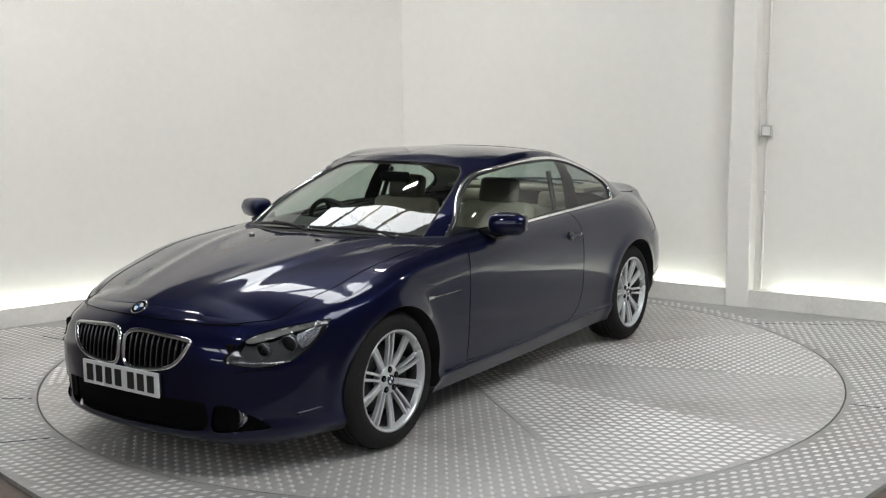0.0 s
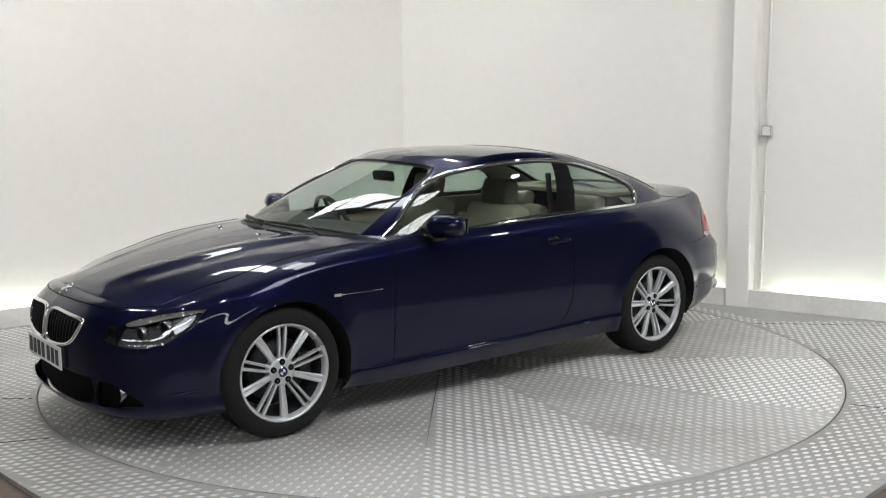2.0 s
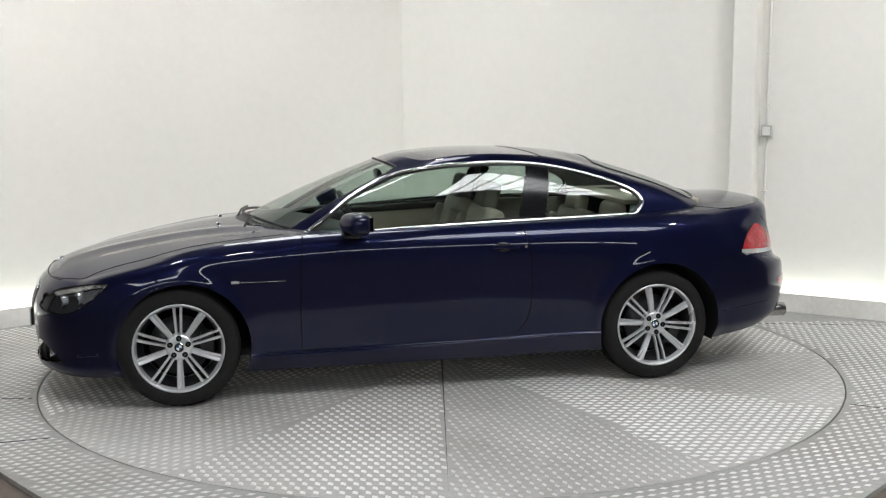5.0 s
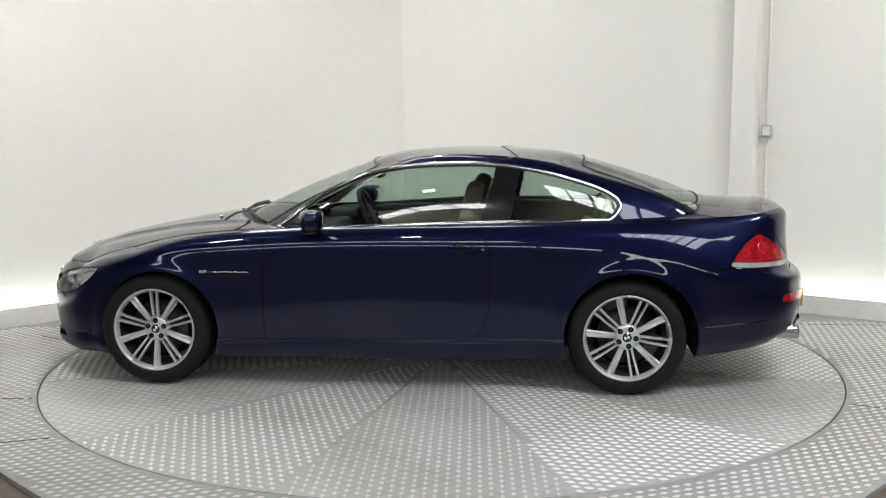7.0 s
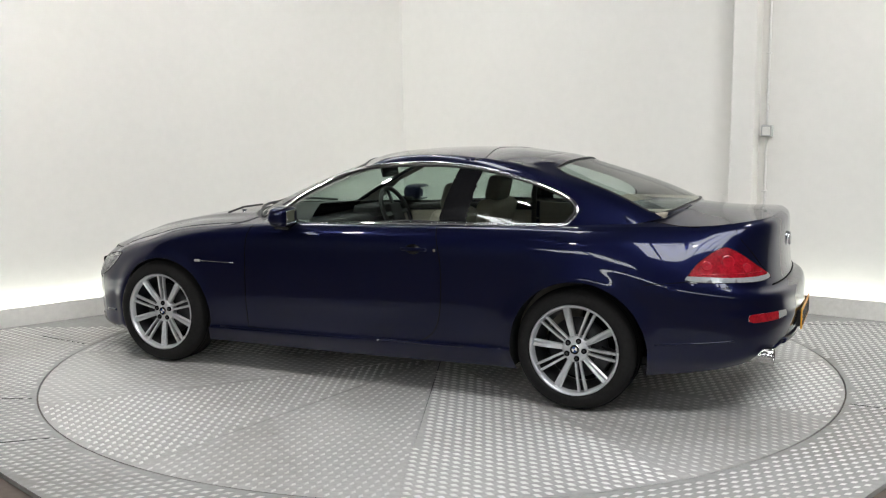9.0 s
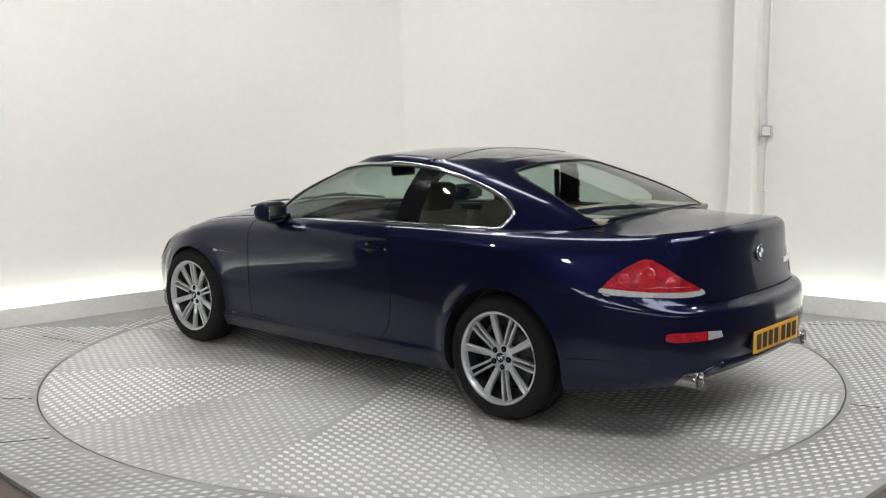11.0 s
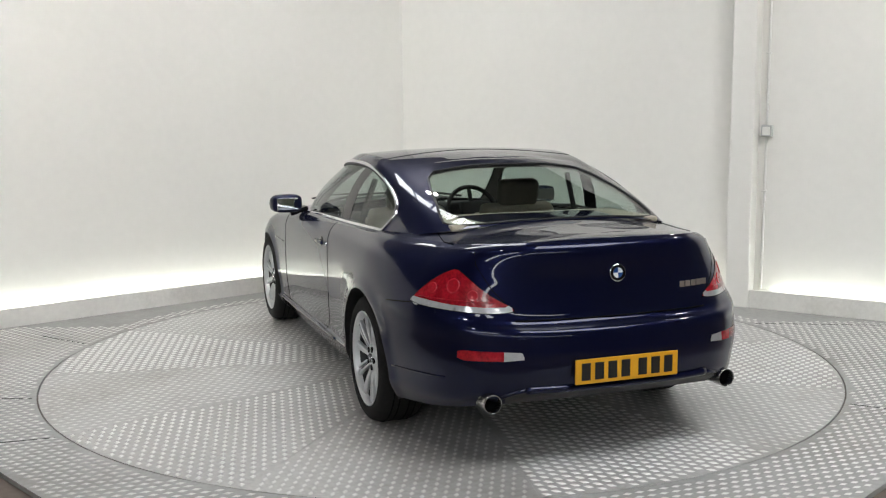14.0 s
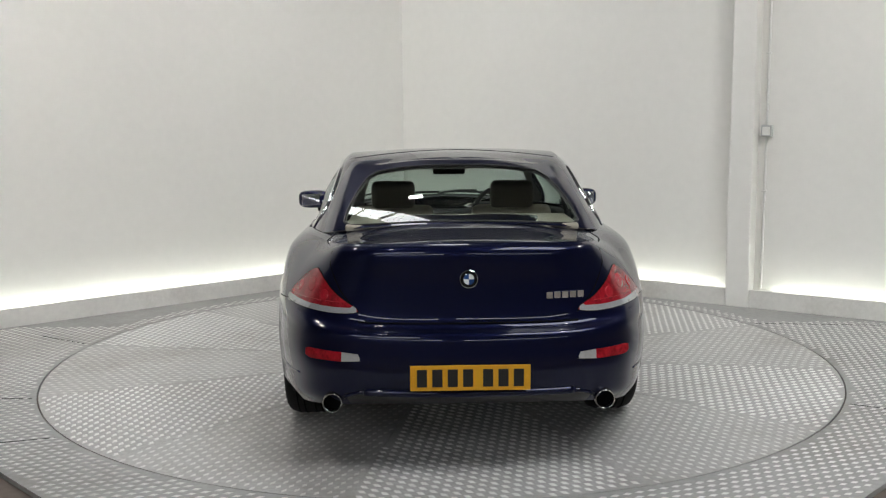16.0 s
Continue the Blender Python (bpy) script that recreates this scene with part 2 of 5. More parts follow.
class Sheet:
    """A parametric sheet on a grid, from which outlines are cut as separate pieces."""

    def __init__(self, fun, us, vs):
        self.fun = fun
        self.n, self.m = len(us), len(vs)
        self.p = np.stack(np.meshgrid(us, vs, indexing="ij"), -1).reshape(-1, 2)
        self.kind = None
        self.cuts = []
        k = np.arange(self.n * self.m).reshape(self.n, self.m)
        self.quads = np.stack([k[:-1, :-1], k[1:, :-1], k[1:, 1:], k[:-1, 1:]], -1).reshape(-1, 4)

    def cut(self, key, proj, poly, snap=0.011):
        """proj(params, places) gives the plane coordinates in which the outline is drawn."""
        poly = np.asarray(poly, float)
        q = proj(self.p, self.fun(self.p))
        near, dist = nearest(poly, q)
        sel = np.where(dist < snap)[0]
        if len(sel):
            for _ in range(3):
                p0 = self.p[sel]
                e = 1e-3
                q0 = proj(p0, self.fun(p0))
                pu, pv = p0 + [e, 0], p0 + [0, e]
                ju, jv = (proj(pu, self.fun(pu)) - q0) / e, (proj(pv, self.fun(pv)) - q0) / e
                r = near[sel] - q0
                det = ju[:, 0] * jv[:, 1] - ju[:, 1] * jv[:, 0]
                ok = np.abs(det) > 1e-6
                det = np.where(ok, det, 1)
                du = (r[:, 0] * jv[:, 1] - r[:, 1] * jv[:, 0]) / det
                dv = (ju[:, 0] * r[:, 1] - ju[:, 1] * r[:, 0]) / det
                self.p[sel] += np.stack([np.clip(du, -0.08, 0.08) * ok, np.clip(dv, -0.15, 0.15) * ok], -1)
        self.cuts.append((key, proj, poly))

    def pieces(self, other):
        """Dict of key to quads; other(params, places) names what no outline holds."""
        P = self.fun(self.p)
        cp, cP = self.p[self.quads].mean(1), P[self.quads].mean(1)
        names = np.array(other(cp, cP), dtype=object)
        for key, proj, poly in self.cuts:
            names[inside(poly, proj(cp, cP))] = key
        return P, names

    def emit(self, name, P, sel, material, parent, sides=(1,), label="", push=0.0, normals=None):
        """One mesh of the chosen quads, on the left side (1), the right side (-1) or both."""
        quads = self.quads[sel]
        if not len(quads):
            return None
        used, inv = np.unique(quads, return_inverse=True)
        inv = inv.reshape(quads.shape)
        V = P[used]
        if push:
            V = V + push * normals[used]
        verts, faces = [], []
        for s in sides:
            o = len(verts)
            verts += [(v[0], v[1] * s, v[2]) for v in V]
            faces += [tuple((f if s > 0 else f[::-1]) + o) for f in inv]
        ob = mesh_object(name, verts, faces, material, parent, label)
        bm = bmesh.new()
        bm.from_mesh(ob.data)
        bmesh.ops.remove_doubles(bm, verts=bm.verts[:], dist=0.0004)
        bmesh.ops.dissolve_degenerate(bm, edges=bm.edges[:], dist=0.0002)
        bm.to_mesh(ob.data)
        bm.free()
        return ob

    def normals(self):
        e = 2e-3
        P = self.fun(self.p)
        a = self.fun(self.p + [e, 0]) - self.fun(self.p - [e, 0])
        b = self.fun(self.p + [0, e]) - self.fun(self.p - [0, e])
        nn = np.cross(a, b)
        return nn / np.maximum(np.linalg.norm(nn, axis=1, keepdims=True), 1e-9)


# ---- the room ----
CORNER = Vector((-0.36, 3.47))
DIR_L = Vector((-math.cos(radians(40.26)), -math.sin(radians(40.26))))
DIR_R = Vector((math.cos(radians(-33.7)), math.sin(radians(-33.7))))
WALL_H, SET_BACK = 3.1, 0.13
TABLE_R = 2.488


def upright(name, start, way, out, length, height, thick, material, back=0.0, z0=0.0, bevel=0.004, label="", category=""):
    """A wall-like slab along a line on the floor; its face lies on the line, set back by back."""
    a = start + out * (-back)
    mid = a + way * (length / 2) - out * (thick / 2)
    ang = math.degrees(math.atan2(way.y, way.x))
    bm = box_bm(length, thick, height, None, bevel)
    bm.transform(pose(mid.x, mid.y, z0 + height / 2, 0, 0, ang))
    return tagged(part(name, bm, material), label, category, "", "structure")


OUT_L = Vector((-DIR_L.y, DIR_L.x))
OUT_L = OUT_L if OUT_L.dot(-CORNER) > 0 else -OUT_L
OUT_R = Vector((DIR_R.y, -DIR_R.x))
OUT_R = OUT_R if OUT_R.dot(-CORNER) > 0 else -OUT_R


def build_room():
    upright("wall_left", CORNER - DIR_L * 0.6, DIR_L, OUT_L, 7.2, WALL_H, 0.12, WALL_PAINT, SET_BACK, label="white painted studio wall lit from its foot", category="wall")
    upright("wall_right", CORNER - DIR_R * 0.6, DIR_R, OUT_R, 7.2, WALL_H, 0.12, WALL_PAINT, SET_BACK, label="white painted studio wall lit from its foot", category="wall")
    upright("plinth_left", CORNER, DIR_L, OUT_L, 6.4, 0.145, 0.022, PLINTH_PAINT, bevel=0.003, label="scuffed white board hiding light strips at wall foot", category="plinth")
    # the board of the other wall stops at the pillar and goes on behind it
    upright("plinth_right", CORNER, DIR_R, OUT_R, 3.26, 0.148, 0.022, PLINTH_PAINT, bevel=0.003, label="scuffed white board hiding light strips at wall foot", category="plinth")
    upright("plinth_far_right", CORNER + DIR_R * 3.45, DIR_R, OUT_R, 2.9, 0.148, 0.022, PLINTH_PAINT, bevel=0.003, label="scuffed white board hiding light strips at wall foot", category="plinth")
    # the strips behind the boards
    for nm, way, out, start, length in (("light_strip", DIR_L, OUT_L, 0.25, 6.0), ("light_strip", DIR_R, OUT_R, 0.25, 2.95), ("light_strip", DIR_R, OUT_R, 3.60, 2.7)):
        base = CORNER + way * start - out * 0.075
        ob = new("light_strip")
        ang = math.degrees(math.atan2(way.y, way.x))
        mid = base + way * (length / 2)
        ob.matrix_world = pose(mid.x, mid.y, 0, 0, 0, ang)
        part("channel", box_bm(length, 0.05, 0.04, pose(0, 0, 0.02), 0.004), CONDUIT, ob)
        part("tube", box_bm(length - 0.04, 0.03, 0.03, pose(0, 0, 0.055), 0.01), STRIP, ob, "glowing cool white tube")
        tagged(ob, "glowing cool white light strip behind the plinth board", "light strip", "light strips at the wall foot")
    # pillar with its rounded foot block
    mid = CORNER + DIR_R * 3.355 - OUT_R * 0.055
    ang = math.degrees(math.atan2(DIR_R.y, DIR_R.x))
    bm = box_bm(0.19, 0.15, WALL_H, None, 0.012, 3)
    bm.transform(pose(mid.x, mid.y, WALL_H / 2, 0, 0, ang))
    tagged(part("pillar", bm, WALL_PAINT), "square white painted pillar standing against the studio wall", "pillar", "", "structure")
    # conduit with a junction box beside the pillar
    mid = CORNER + DIR_R * 3.515 - OUT_R * 0.105
    con = new("cable_conduit")
    con.matrix_world = pose(mid.x, mid.y, 0, 0, 0, ang)
    part("pipe", cyl_bm(0.011, 1.25, pose(0, 0, 0.78), 12), CONDUIT, con)
    part("pipe", cyl_bm(0.011, 1.6, pose(0, 0, 2.27), 12), CONDUIT, con)
    # grey body paints the shadow edges round the white lid
    part("junction_box", box_bm(0.085, 0.06, 0.090, pose(0.01, -0.014, 1.435), 0.008), BOX_EDGE_SHADE, con, "small white plastic junction box with its shadow edges painted grey")
    part("junction_lid", box_bm(0.060, 0.012, 0.066, pose(0.01, -0.046, 1.435), 0.004), PLINTH_PAINT, con)
    part("clip", box_bm(0.04, 0.02, 0.012, pose(0, -0.004, 0.95), 0.003), CONDUIT, con)
    part("clip", box_bm(0.04, 0.02, 0.012, pose(0, -0.004, 2.05), 0.003), CONDUIT, con)
    tagged(con, "grey-white plastic cable conduit with junction box beside pillar", "conduit")
    # floor round the table: a plate with a round hole, cut off slantwise at its front corners
    outer = []
    n = 144
    for k in range(n):
        w = 2 * math.pi * k / n
        d = Vector((math.cos(w), math.sin(w)))
        lim = 9.0
        for nx, ny, c in ((-1, -1, 4.12), (1, -1, 4.25), (0, -1, 2.95), (0, 1, 6.0), (1, 0, 7.0), (-1, 0, 7.0)):
            s = nx * d.x + ny * d.y
            if s > 1e-6:
                lim = min(lim, c / s)
        outer.append(d * lim)
    verts, faces = [], []
    for k in range(n):
        w = 2 * math.pi * k / n
        for q, z in (((TABLE_R + 0.010) * Vector((math.cos(w), math.sin(w))), -0.05), ((TABLE_R + 0.010) * Vector((math.cos(w), math.sin(w))), 0.0), (outer[k], 0.0), (outer[k], -0.03)):
            verts.append((q.x, q.y, z))
    for k in range(n):
        a, b = k * 4, ((k + 1) % n) * 4
        for j in range(3):
            faces.append((a + j, b + j, b + j + 1, a + j + 1)[::-1])
    fl = mesh_object("floor", verts, faces, FLOOR_TREAD, smooth=False)
    tagged(fl, "worn grey aluminium tread plate floor around the turntable", "floor", "", "structure")
    g = box_bm(26, 30, 0.1, pose(0, -1, -0.075))
    tagged(part("ground", g, BROWN), "dark brown workshop floor beyond the plates", "ground", "", "structure")
    # seams between the floor plates
    for k, (a, b) in enumerate((((-2.92, 0.70), (-2.50, 0.42)), ((-3.2, -0.9), (-2.35, -0.92)), ((-1.95, -1.62), (-2.4, -1.75)), ((2.38, 0.95), (3.3, 0.85)), ((1.3, 2.18), (1.75, 1.95)), ((2.25, -1.15), (2.9, -1.5)))):
        tube("seam", [(*a, 0.0005), (*b, 0.0005)], 0.004, GAP, fl, n=6, flat=0.4)
    # the workshop round the studio: dark walls and a roof with roof lights
    for nm, x, y, sx, sy in (("wall_shed_south", 0, -15, 24.2, 0.2), ("wall_shed_north", 0, 13, 24.2, 0.2), ("wall_shed_east", 12, -1, 0.2, 27.8), ("wall_shed_west", -12, -1, 0.2, 27.8)):
        tagged(part(nm, box_bm(sx, sy, 6.0, pose(x, y, 3.0)), SHED), "plain grey workshop wall", "wall", "", "structure")
    tagged(part("ceiling", box_bm(24.2, 28.2, 0.15, pose(0, -1, 6.1)), CEILING), "dark workshop roof lining", "ceiling", "", "structure")


def roof_light(x, y, z, sx, sy, bars, turn=0, bar=0.07):
    """A translucent roof panel with dark glazing bars."""
    ob = new("roof_light")
    ob.matrix_world = pose(x, y, z, 0, 0, turn)
    part("panel", box_bm(sx, sy, 0.02), ROOFLIGHT, ob, "bright translucent corrugated panel")
    for k in range(bars + 1):
        part("glazing_bar", box_bm(bar, sy + 0.1, 0.08, pose(-sx / 2 + sx * k / bars, 0, -0.03), 0.01), STEEL, ob)
    for k in (-1, 1):
        part("purlin", box_bm(sx + 0.1, 0.10, 0.12, pose(0, k * sy / 2, -0.09), 0.01), STEEL, ob)
    tagged(ob, "bright translucent roof light with dark glazing bars", "roof light", "roof lights")


def reflection_strip(x):
    """A long, low glowing strip added high on the workshop wall, with upright bars."""
    # unseen; it gives the bright line reflected along the car's side
    ob = new("reflection_strip")
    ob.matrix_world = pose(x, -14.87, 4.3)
    part("panel", box_bm(9.6, 0.03, 0.42), ROOFLIGHT, ob, "glowing face of the added strip")
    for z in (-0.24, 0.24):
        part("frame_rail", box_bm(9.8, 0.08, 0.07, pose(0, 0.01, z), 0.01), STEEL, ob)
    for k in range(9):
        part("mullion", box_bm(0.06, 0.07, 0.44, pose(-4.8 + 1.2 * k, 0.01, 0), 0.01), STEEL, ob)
    tagged(ob, "long glowing barred strip added high on the grey workshop wall", "window", "strip windows")


def floodlight(x, y, z, aim, size=1.0):
    """A small square floodlight on a yoke, hung from the roof."""
    ob = new("floodlight")
    ob.matrix_world = look((x, y, z), aim)
    rod = cyl_bm(0.012, 6.0 - z, pose(x, y, (z + 6.0) / 2 + 0.03), 10)
    rod.transform(look((x, y, z), aim).inverted())
    part("hanger", rod, STEEL, ob)
    part("housing", box_bm(0.04 + 0.22 * size, 0.04 + 0.16 * size, 0.10, pose(0, 0, 0.06), 0.02), STEEL, ob)
    part("lens", box_bm(0.22 * size, 0.16 * size, 0.012, pose(0, 0, 0.006), 0.004), FLOOD, ob, "glowing warm white lens")
    part("yoke", box_bm(0.08 + 0.22 * size, 0.02, 0.03, pose(0, 0, 0.10), 0.005), STEEL, ob)
    tagged(ob, "small grey floodlight with a glowing square lens", "floodlight", "floodlights")



def lights():
    roof_light(-1.45, 2.20, 6.0, 5.5, 0.85, 4, -50, 0.14)
    for x in (-7.0, -3.0):
        roof_light(x, -10.6, 6.0, 3.6, 1.8, 3)
    roof_light(3.4, -4.3, 6.0, 4.4, 3.0, 8)
    reflection_strip(-5.2)
    reflection_strip(5.2)
    floodlight(-0.4, 1.2, 3.5, (-0.4, 1.5, 0.0), 0.9)
    floodlight(-1.0, -3.0, 3.5, (-0.8, 0.6, 0.6), 0.85)
    floodlight(1.7, -2.6, 3.5, (1.2, 0.8, 0.6), 0.5)
    floodlight(-2.5, -1.0, 3.5, (-3.2, 0.8, 1.4), 1.52)
    floodlight(3.1, -0.4, 3.5, (2.2, 0.9, 0.6))


# ---- the turntable ----
def studs(frames, length, width, height):
    """Raised lozenges at poses (x, y, angle); one mesh of verts and faces."""
    verts, faces = [], []
    for x, y, w in frames:
        c, s = math.cos(w), math.sin(w)
        o = len(verts)
        for k, z in ((1.0, 0.0), (0.5, height)):
            for a, b in ((length * k, 0), (0, width * k), (-length * k, 0), (0, -width * k)):
                verts.append((x + c * a - s * b, y + s * a + c * b, z))
        faces += [(o + 4, o + 5, o + 6, o + 7)] + [(o + j, o + (j + 1) % 4, o + 4 + (j + 1) % 4, o + 4 + j) for j in range(4)]
    return verts, faces


def stud_grid(keep, w0, along, x0, x1, y0, y1, pitch=0.060, row=0.048):
    out = []
    c, s = math.cos(w0), math.sin(w0)
    R = max(abs(x0), abs(x1), abs(y0), abs(y1)) * 1.5
    n = int(R / row)
    for j in range(-n, n + 1):
        for k in range(-int(R / pitch), int(R / pitch) + 1):
            a, b = (k + 0.5 * (j % 2)) * pitch, j * row
            x, y = c * a - s * b, s * a + c * b
            if x0 <= x <= x1 and y0 <= y <= y1 and keep(x, y):
                out.append((x, y, w0 + along))
    return out


def build_turntable():
    tt = new("turntable")
    tagged(tt, "round rotating turntable of worn aluminium tread plates", "turntable")
    for k in range(12):
        a0, a1 = radians(19.5 + 30 * k), radians(49.5 + 30 * k)
        mid = (a0 + a1) / 2
        g = 0.0010
        verts, faces = [], []
        rim = [TABLE_R * Vector((math.cos(a0 + (a1 - a0) * j / 16), math.sin(a0 + (a1 - a0) * j / 16))) for j in range(17)]
        ring = [Vector((math.cos(mid), math.sin(mid))) * 0.02] + rim
        shift = Vector((math.cos(mid), math.sin(mid))) * g / math.sin(radians(15)) * 0.5
        ring = [q + shift * (1 if q.length < TABLE_R - 0.1 else 0.25) for q in ring]
        m = len(ring)
        for z in (0.0, -0.012):
            verts += [(q.x, q.y, z) for q in ring]
        faces.append(tuple(range(m)))
        faces.append(tuple(range(2 * m - 1, m - 1, -1)))
        faces += [(j, m + j, m + (j + 1) % m, (j + 1) % m) for j in range(m)]
        even = k % 2
        pl = mesh_object("plate", verts, faces, TREAD if even else TREAD_ALTERNATE, tt, smooth=False)

        def keep(x, y, a0=a0, a1=a1):
            r = math.hypot(x, y)
            w = (math.atan2(y, x) - a0) % (2 * math.pi)
            return r < TABLE_R - 0.018 and w < a1 - a0 and min(w, a1 - a0 - w) * r > 0.013
        R = TABLE_R
        # flatter, dimmer studs carry the weaker glint of every other sector
        fr = stud_grid(keep, mid + (math.pi / 4 if even else 0), 0, -R, R, -R, R)
        v, f = studs(fr, 0.025 if even else 0.023, 0.0145 if even else 0.012, 0.0045 if even else 0.002)
        tagged(mesh_object("studs", v, f, STUD if even else STUD_DIM, pl, smooth=False), kind="stuff")
    # pit under the table and the steel drum that carries it
    part("carrier", cyl_bm(TABLE_R - 0.02, 0.02, pose(0, 0, -0.03), 96), DARK_METAL, tt)
    return tt


def floor_studs():
    def keep(x, y):
        r = math.hypot(x, y)
        q = Vector((x, y)) - CORNER
        return r > TABLE_R + 0.034 and -x - y < 4.08 and x - y < 4.21 and y > -2.92 and r < 3.5 and q.dot(OUT_L) > 0.05 and q.dot(OUT_R) > 0.05 and (y < 1.0 or r < 2.65)
    v, f = studs(stud_grid(keep, radians(20), 0, -3.6, 3.6, -3.0, 3.0), 0.024, 0.013, 0.0035)
    tagged(mesh_object("floor_studs", v, f, STUD_DIM, bpy.data.objects["floor"], smooth=False), kind="stuff")


build_room()
lights()
turntable = build_turntable()
floor_studs()


# ---- the car ----
car = tagged(new("car"), "dark blue two-door coupe with silver wheels and chrome trim", "car")

# plan outline of the lower body, from the nose round the left side to the tail
PLAN = [(2.265, 0), (2.258, 0.20), (2.225, 0.40), (2.155, 0.58), (2.03, 0.72), (1.86, 0.815), (1.62, 0.878), (1.39, 0.905), (1.10, 0.900),
        (0.72, 0.902), (0.30, 0.908), (-0.20, 0.914), (-0.61, 0.918), (-1.0, 0.925), (-1.39, 0.936), (-1.72, 0.918), (-1.98, 0.870),
        (-2.20, 0.785), (-2.35, 0.655), (-2.44, 0.46), (-2.478, 0.22), (-2.488, 0)]
# heights and insets of the rows of the skin, from the bottom edge to the top edge, at the plan's points
STATIONS = [0, 2, 4, 6, 8, 10, 12, 14, 16, 18, 19.5, 21]
ROWS_Z = [
    (0.160, 0.160, 0.160, 0.170, 0.172, 0.176, 0.188, 0.205, 0.245, 0.300, 0.322, 0.325),
    (0.205, 0.205, 0.205, 0.222, 0.255, 0.268, 0.292, 0.300, 0.310, 0.345, 0.365, 0.368),
    (0.290, 0.290, 0.290, 0.290, 0.290, 0.300, 0.322, 0.350, 0.390, 0.415, 0.425, 0.428),
    (0.420, 0.420, 0.415, 0.430, 0.450, 0.455, 0.470, 0.490, 0.500, 0.505, 0.505, 0.505),
    (0.530, 0.525, 0.520, 0.565, 0.590, 0.600, 0.610, 0.620, 0.600, 0.585, 0.580, 0.580),
    (0.610, 0.600, 0.585, 0.665, 0.715, 0.735, 0.745, 0.745, 0.690, 0.655, 0.650, 0.650),
    (0.660, 0.645, 0.625, 0.715, 0.795, 0.835, 0.845, 0.840, 0.790, 0.705, 0.690, 0.690),
    (0.700, 0.680, 0.655, 0.745, 0.845, 0.895, 0.910, 0.920, 0.900, 0.860, 0.850, 0.850),
    (0.725, 0.702, 0.680, 0.768, 0.875, 0.932, 0.955, 0.970, 0.968, 0.985, 0.995, 0.998),
    (0.742, 0.716, 0.697, 0.785, 0.893, 0.950, 0.975, 0.992, 1.000, 1.022, 1.036, 1.040)]
ROWS_IN = [
    (0.070, 0.068, 0.060, 0.055, 0.060, 0.060, 0.060, 0.060, 0.065, 0.075, 0.085, 0.090),
    (0.012, 0.012, 0.014, 0.012, 0.006, 0.004, 0.006, 0.012, 0.025, 0.030, 0.040, 0.045),
    (0.008, 0.008, 0.012, 0.014, 0.020, 0.021, 0.019, 0.008, 0.012, 0.012, 0.016, 0.018),
    (0.000, 0.000, 0.004, 0.004, 0.004, 0.005, 0.004, 0.000, 0.000, 0.000, 0.000, 0.000),
    (0.004, 0.004, 0.008, 0.000, 0.000, 0.000, 0.000, 0.000, 0.002, 0.006, 0.004, 0.004),
    (0.018, 0.022, 0.032, 0.006, 0.000, 0.000, 0.000, 0.000, 0.008, 0.016, 0.018, 0.020),
    (0.042, 0.048, 0.058, 0.016, 0.006, 0.004, 0.005, 0.012, 0.048, 0.066, 0.078, 0.082),
    (0.078, 0.085, 0.090, 0.034, 0.022, 0.022, 0.025, 0.040, 0.110, 0.105, 0.100, 0.104),
    (0.105, 0.112, 0.118, 0.066, 0.058, 0.058, 0.062, 0.092, 0.172, 0.140, 0.106, 0.106),
    (0.140, 0.148, 0.150, 0.115, 0.100, 0.092, 0.096, 0.138, 0.222, 0.188, 0.145, 0.145)]

plan = spline(PLAN)
rows_z = [curve_of(STATIONS, r) for r in ROWS_Z]
rows_in = [curve_of(STATIONS, r) for r in ROWS_IN]
NROW = len(ROWS_Z)


def plan_frame(i):
    e = 0.02
    a, b = plan(np.clip(i + e, 0, 21)), plan(np.clip(i - e, 0, 21))
    d = a - b
    d /= np.linalg.norm(d, axis=-1, keepdims=True)
    q = plan(np.clip(i, 0, 21))
    inward = np.stack([d[..., 1], -d[..., 0]], -1)
    flip = np.where(inward[..., 0] * (q[..., 0] * 0.15) + inward[..., 1] * q[..., 1] > 0, -1, 1)
    inward = inward * flip[..., None]
    end0, end1 = np.clip(i / 0.4, 0, 1)[..., None], np.clip((21 - i) / 0.4, 0, 1)[..., None]
    inward = inward * end0 + np.array([-1, 0]) * (1 - end0)
    inward = inward * end1 + np.array([1, 0]) * (1 - end1)
    return q, inward / np.linalg.norm(inward, axis=-1, keepdims=True)


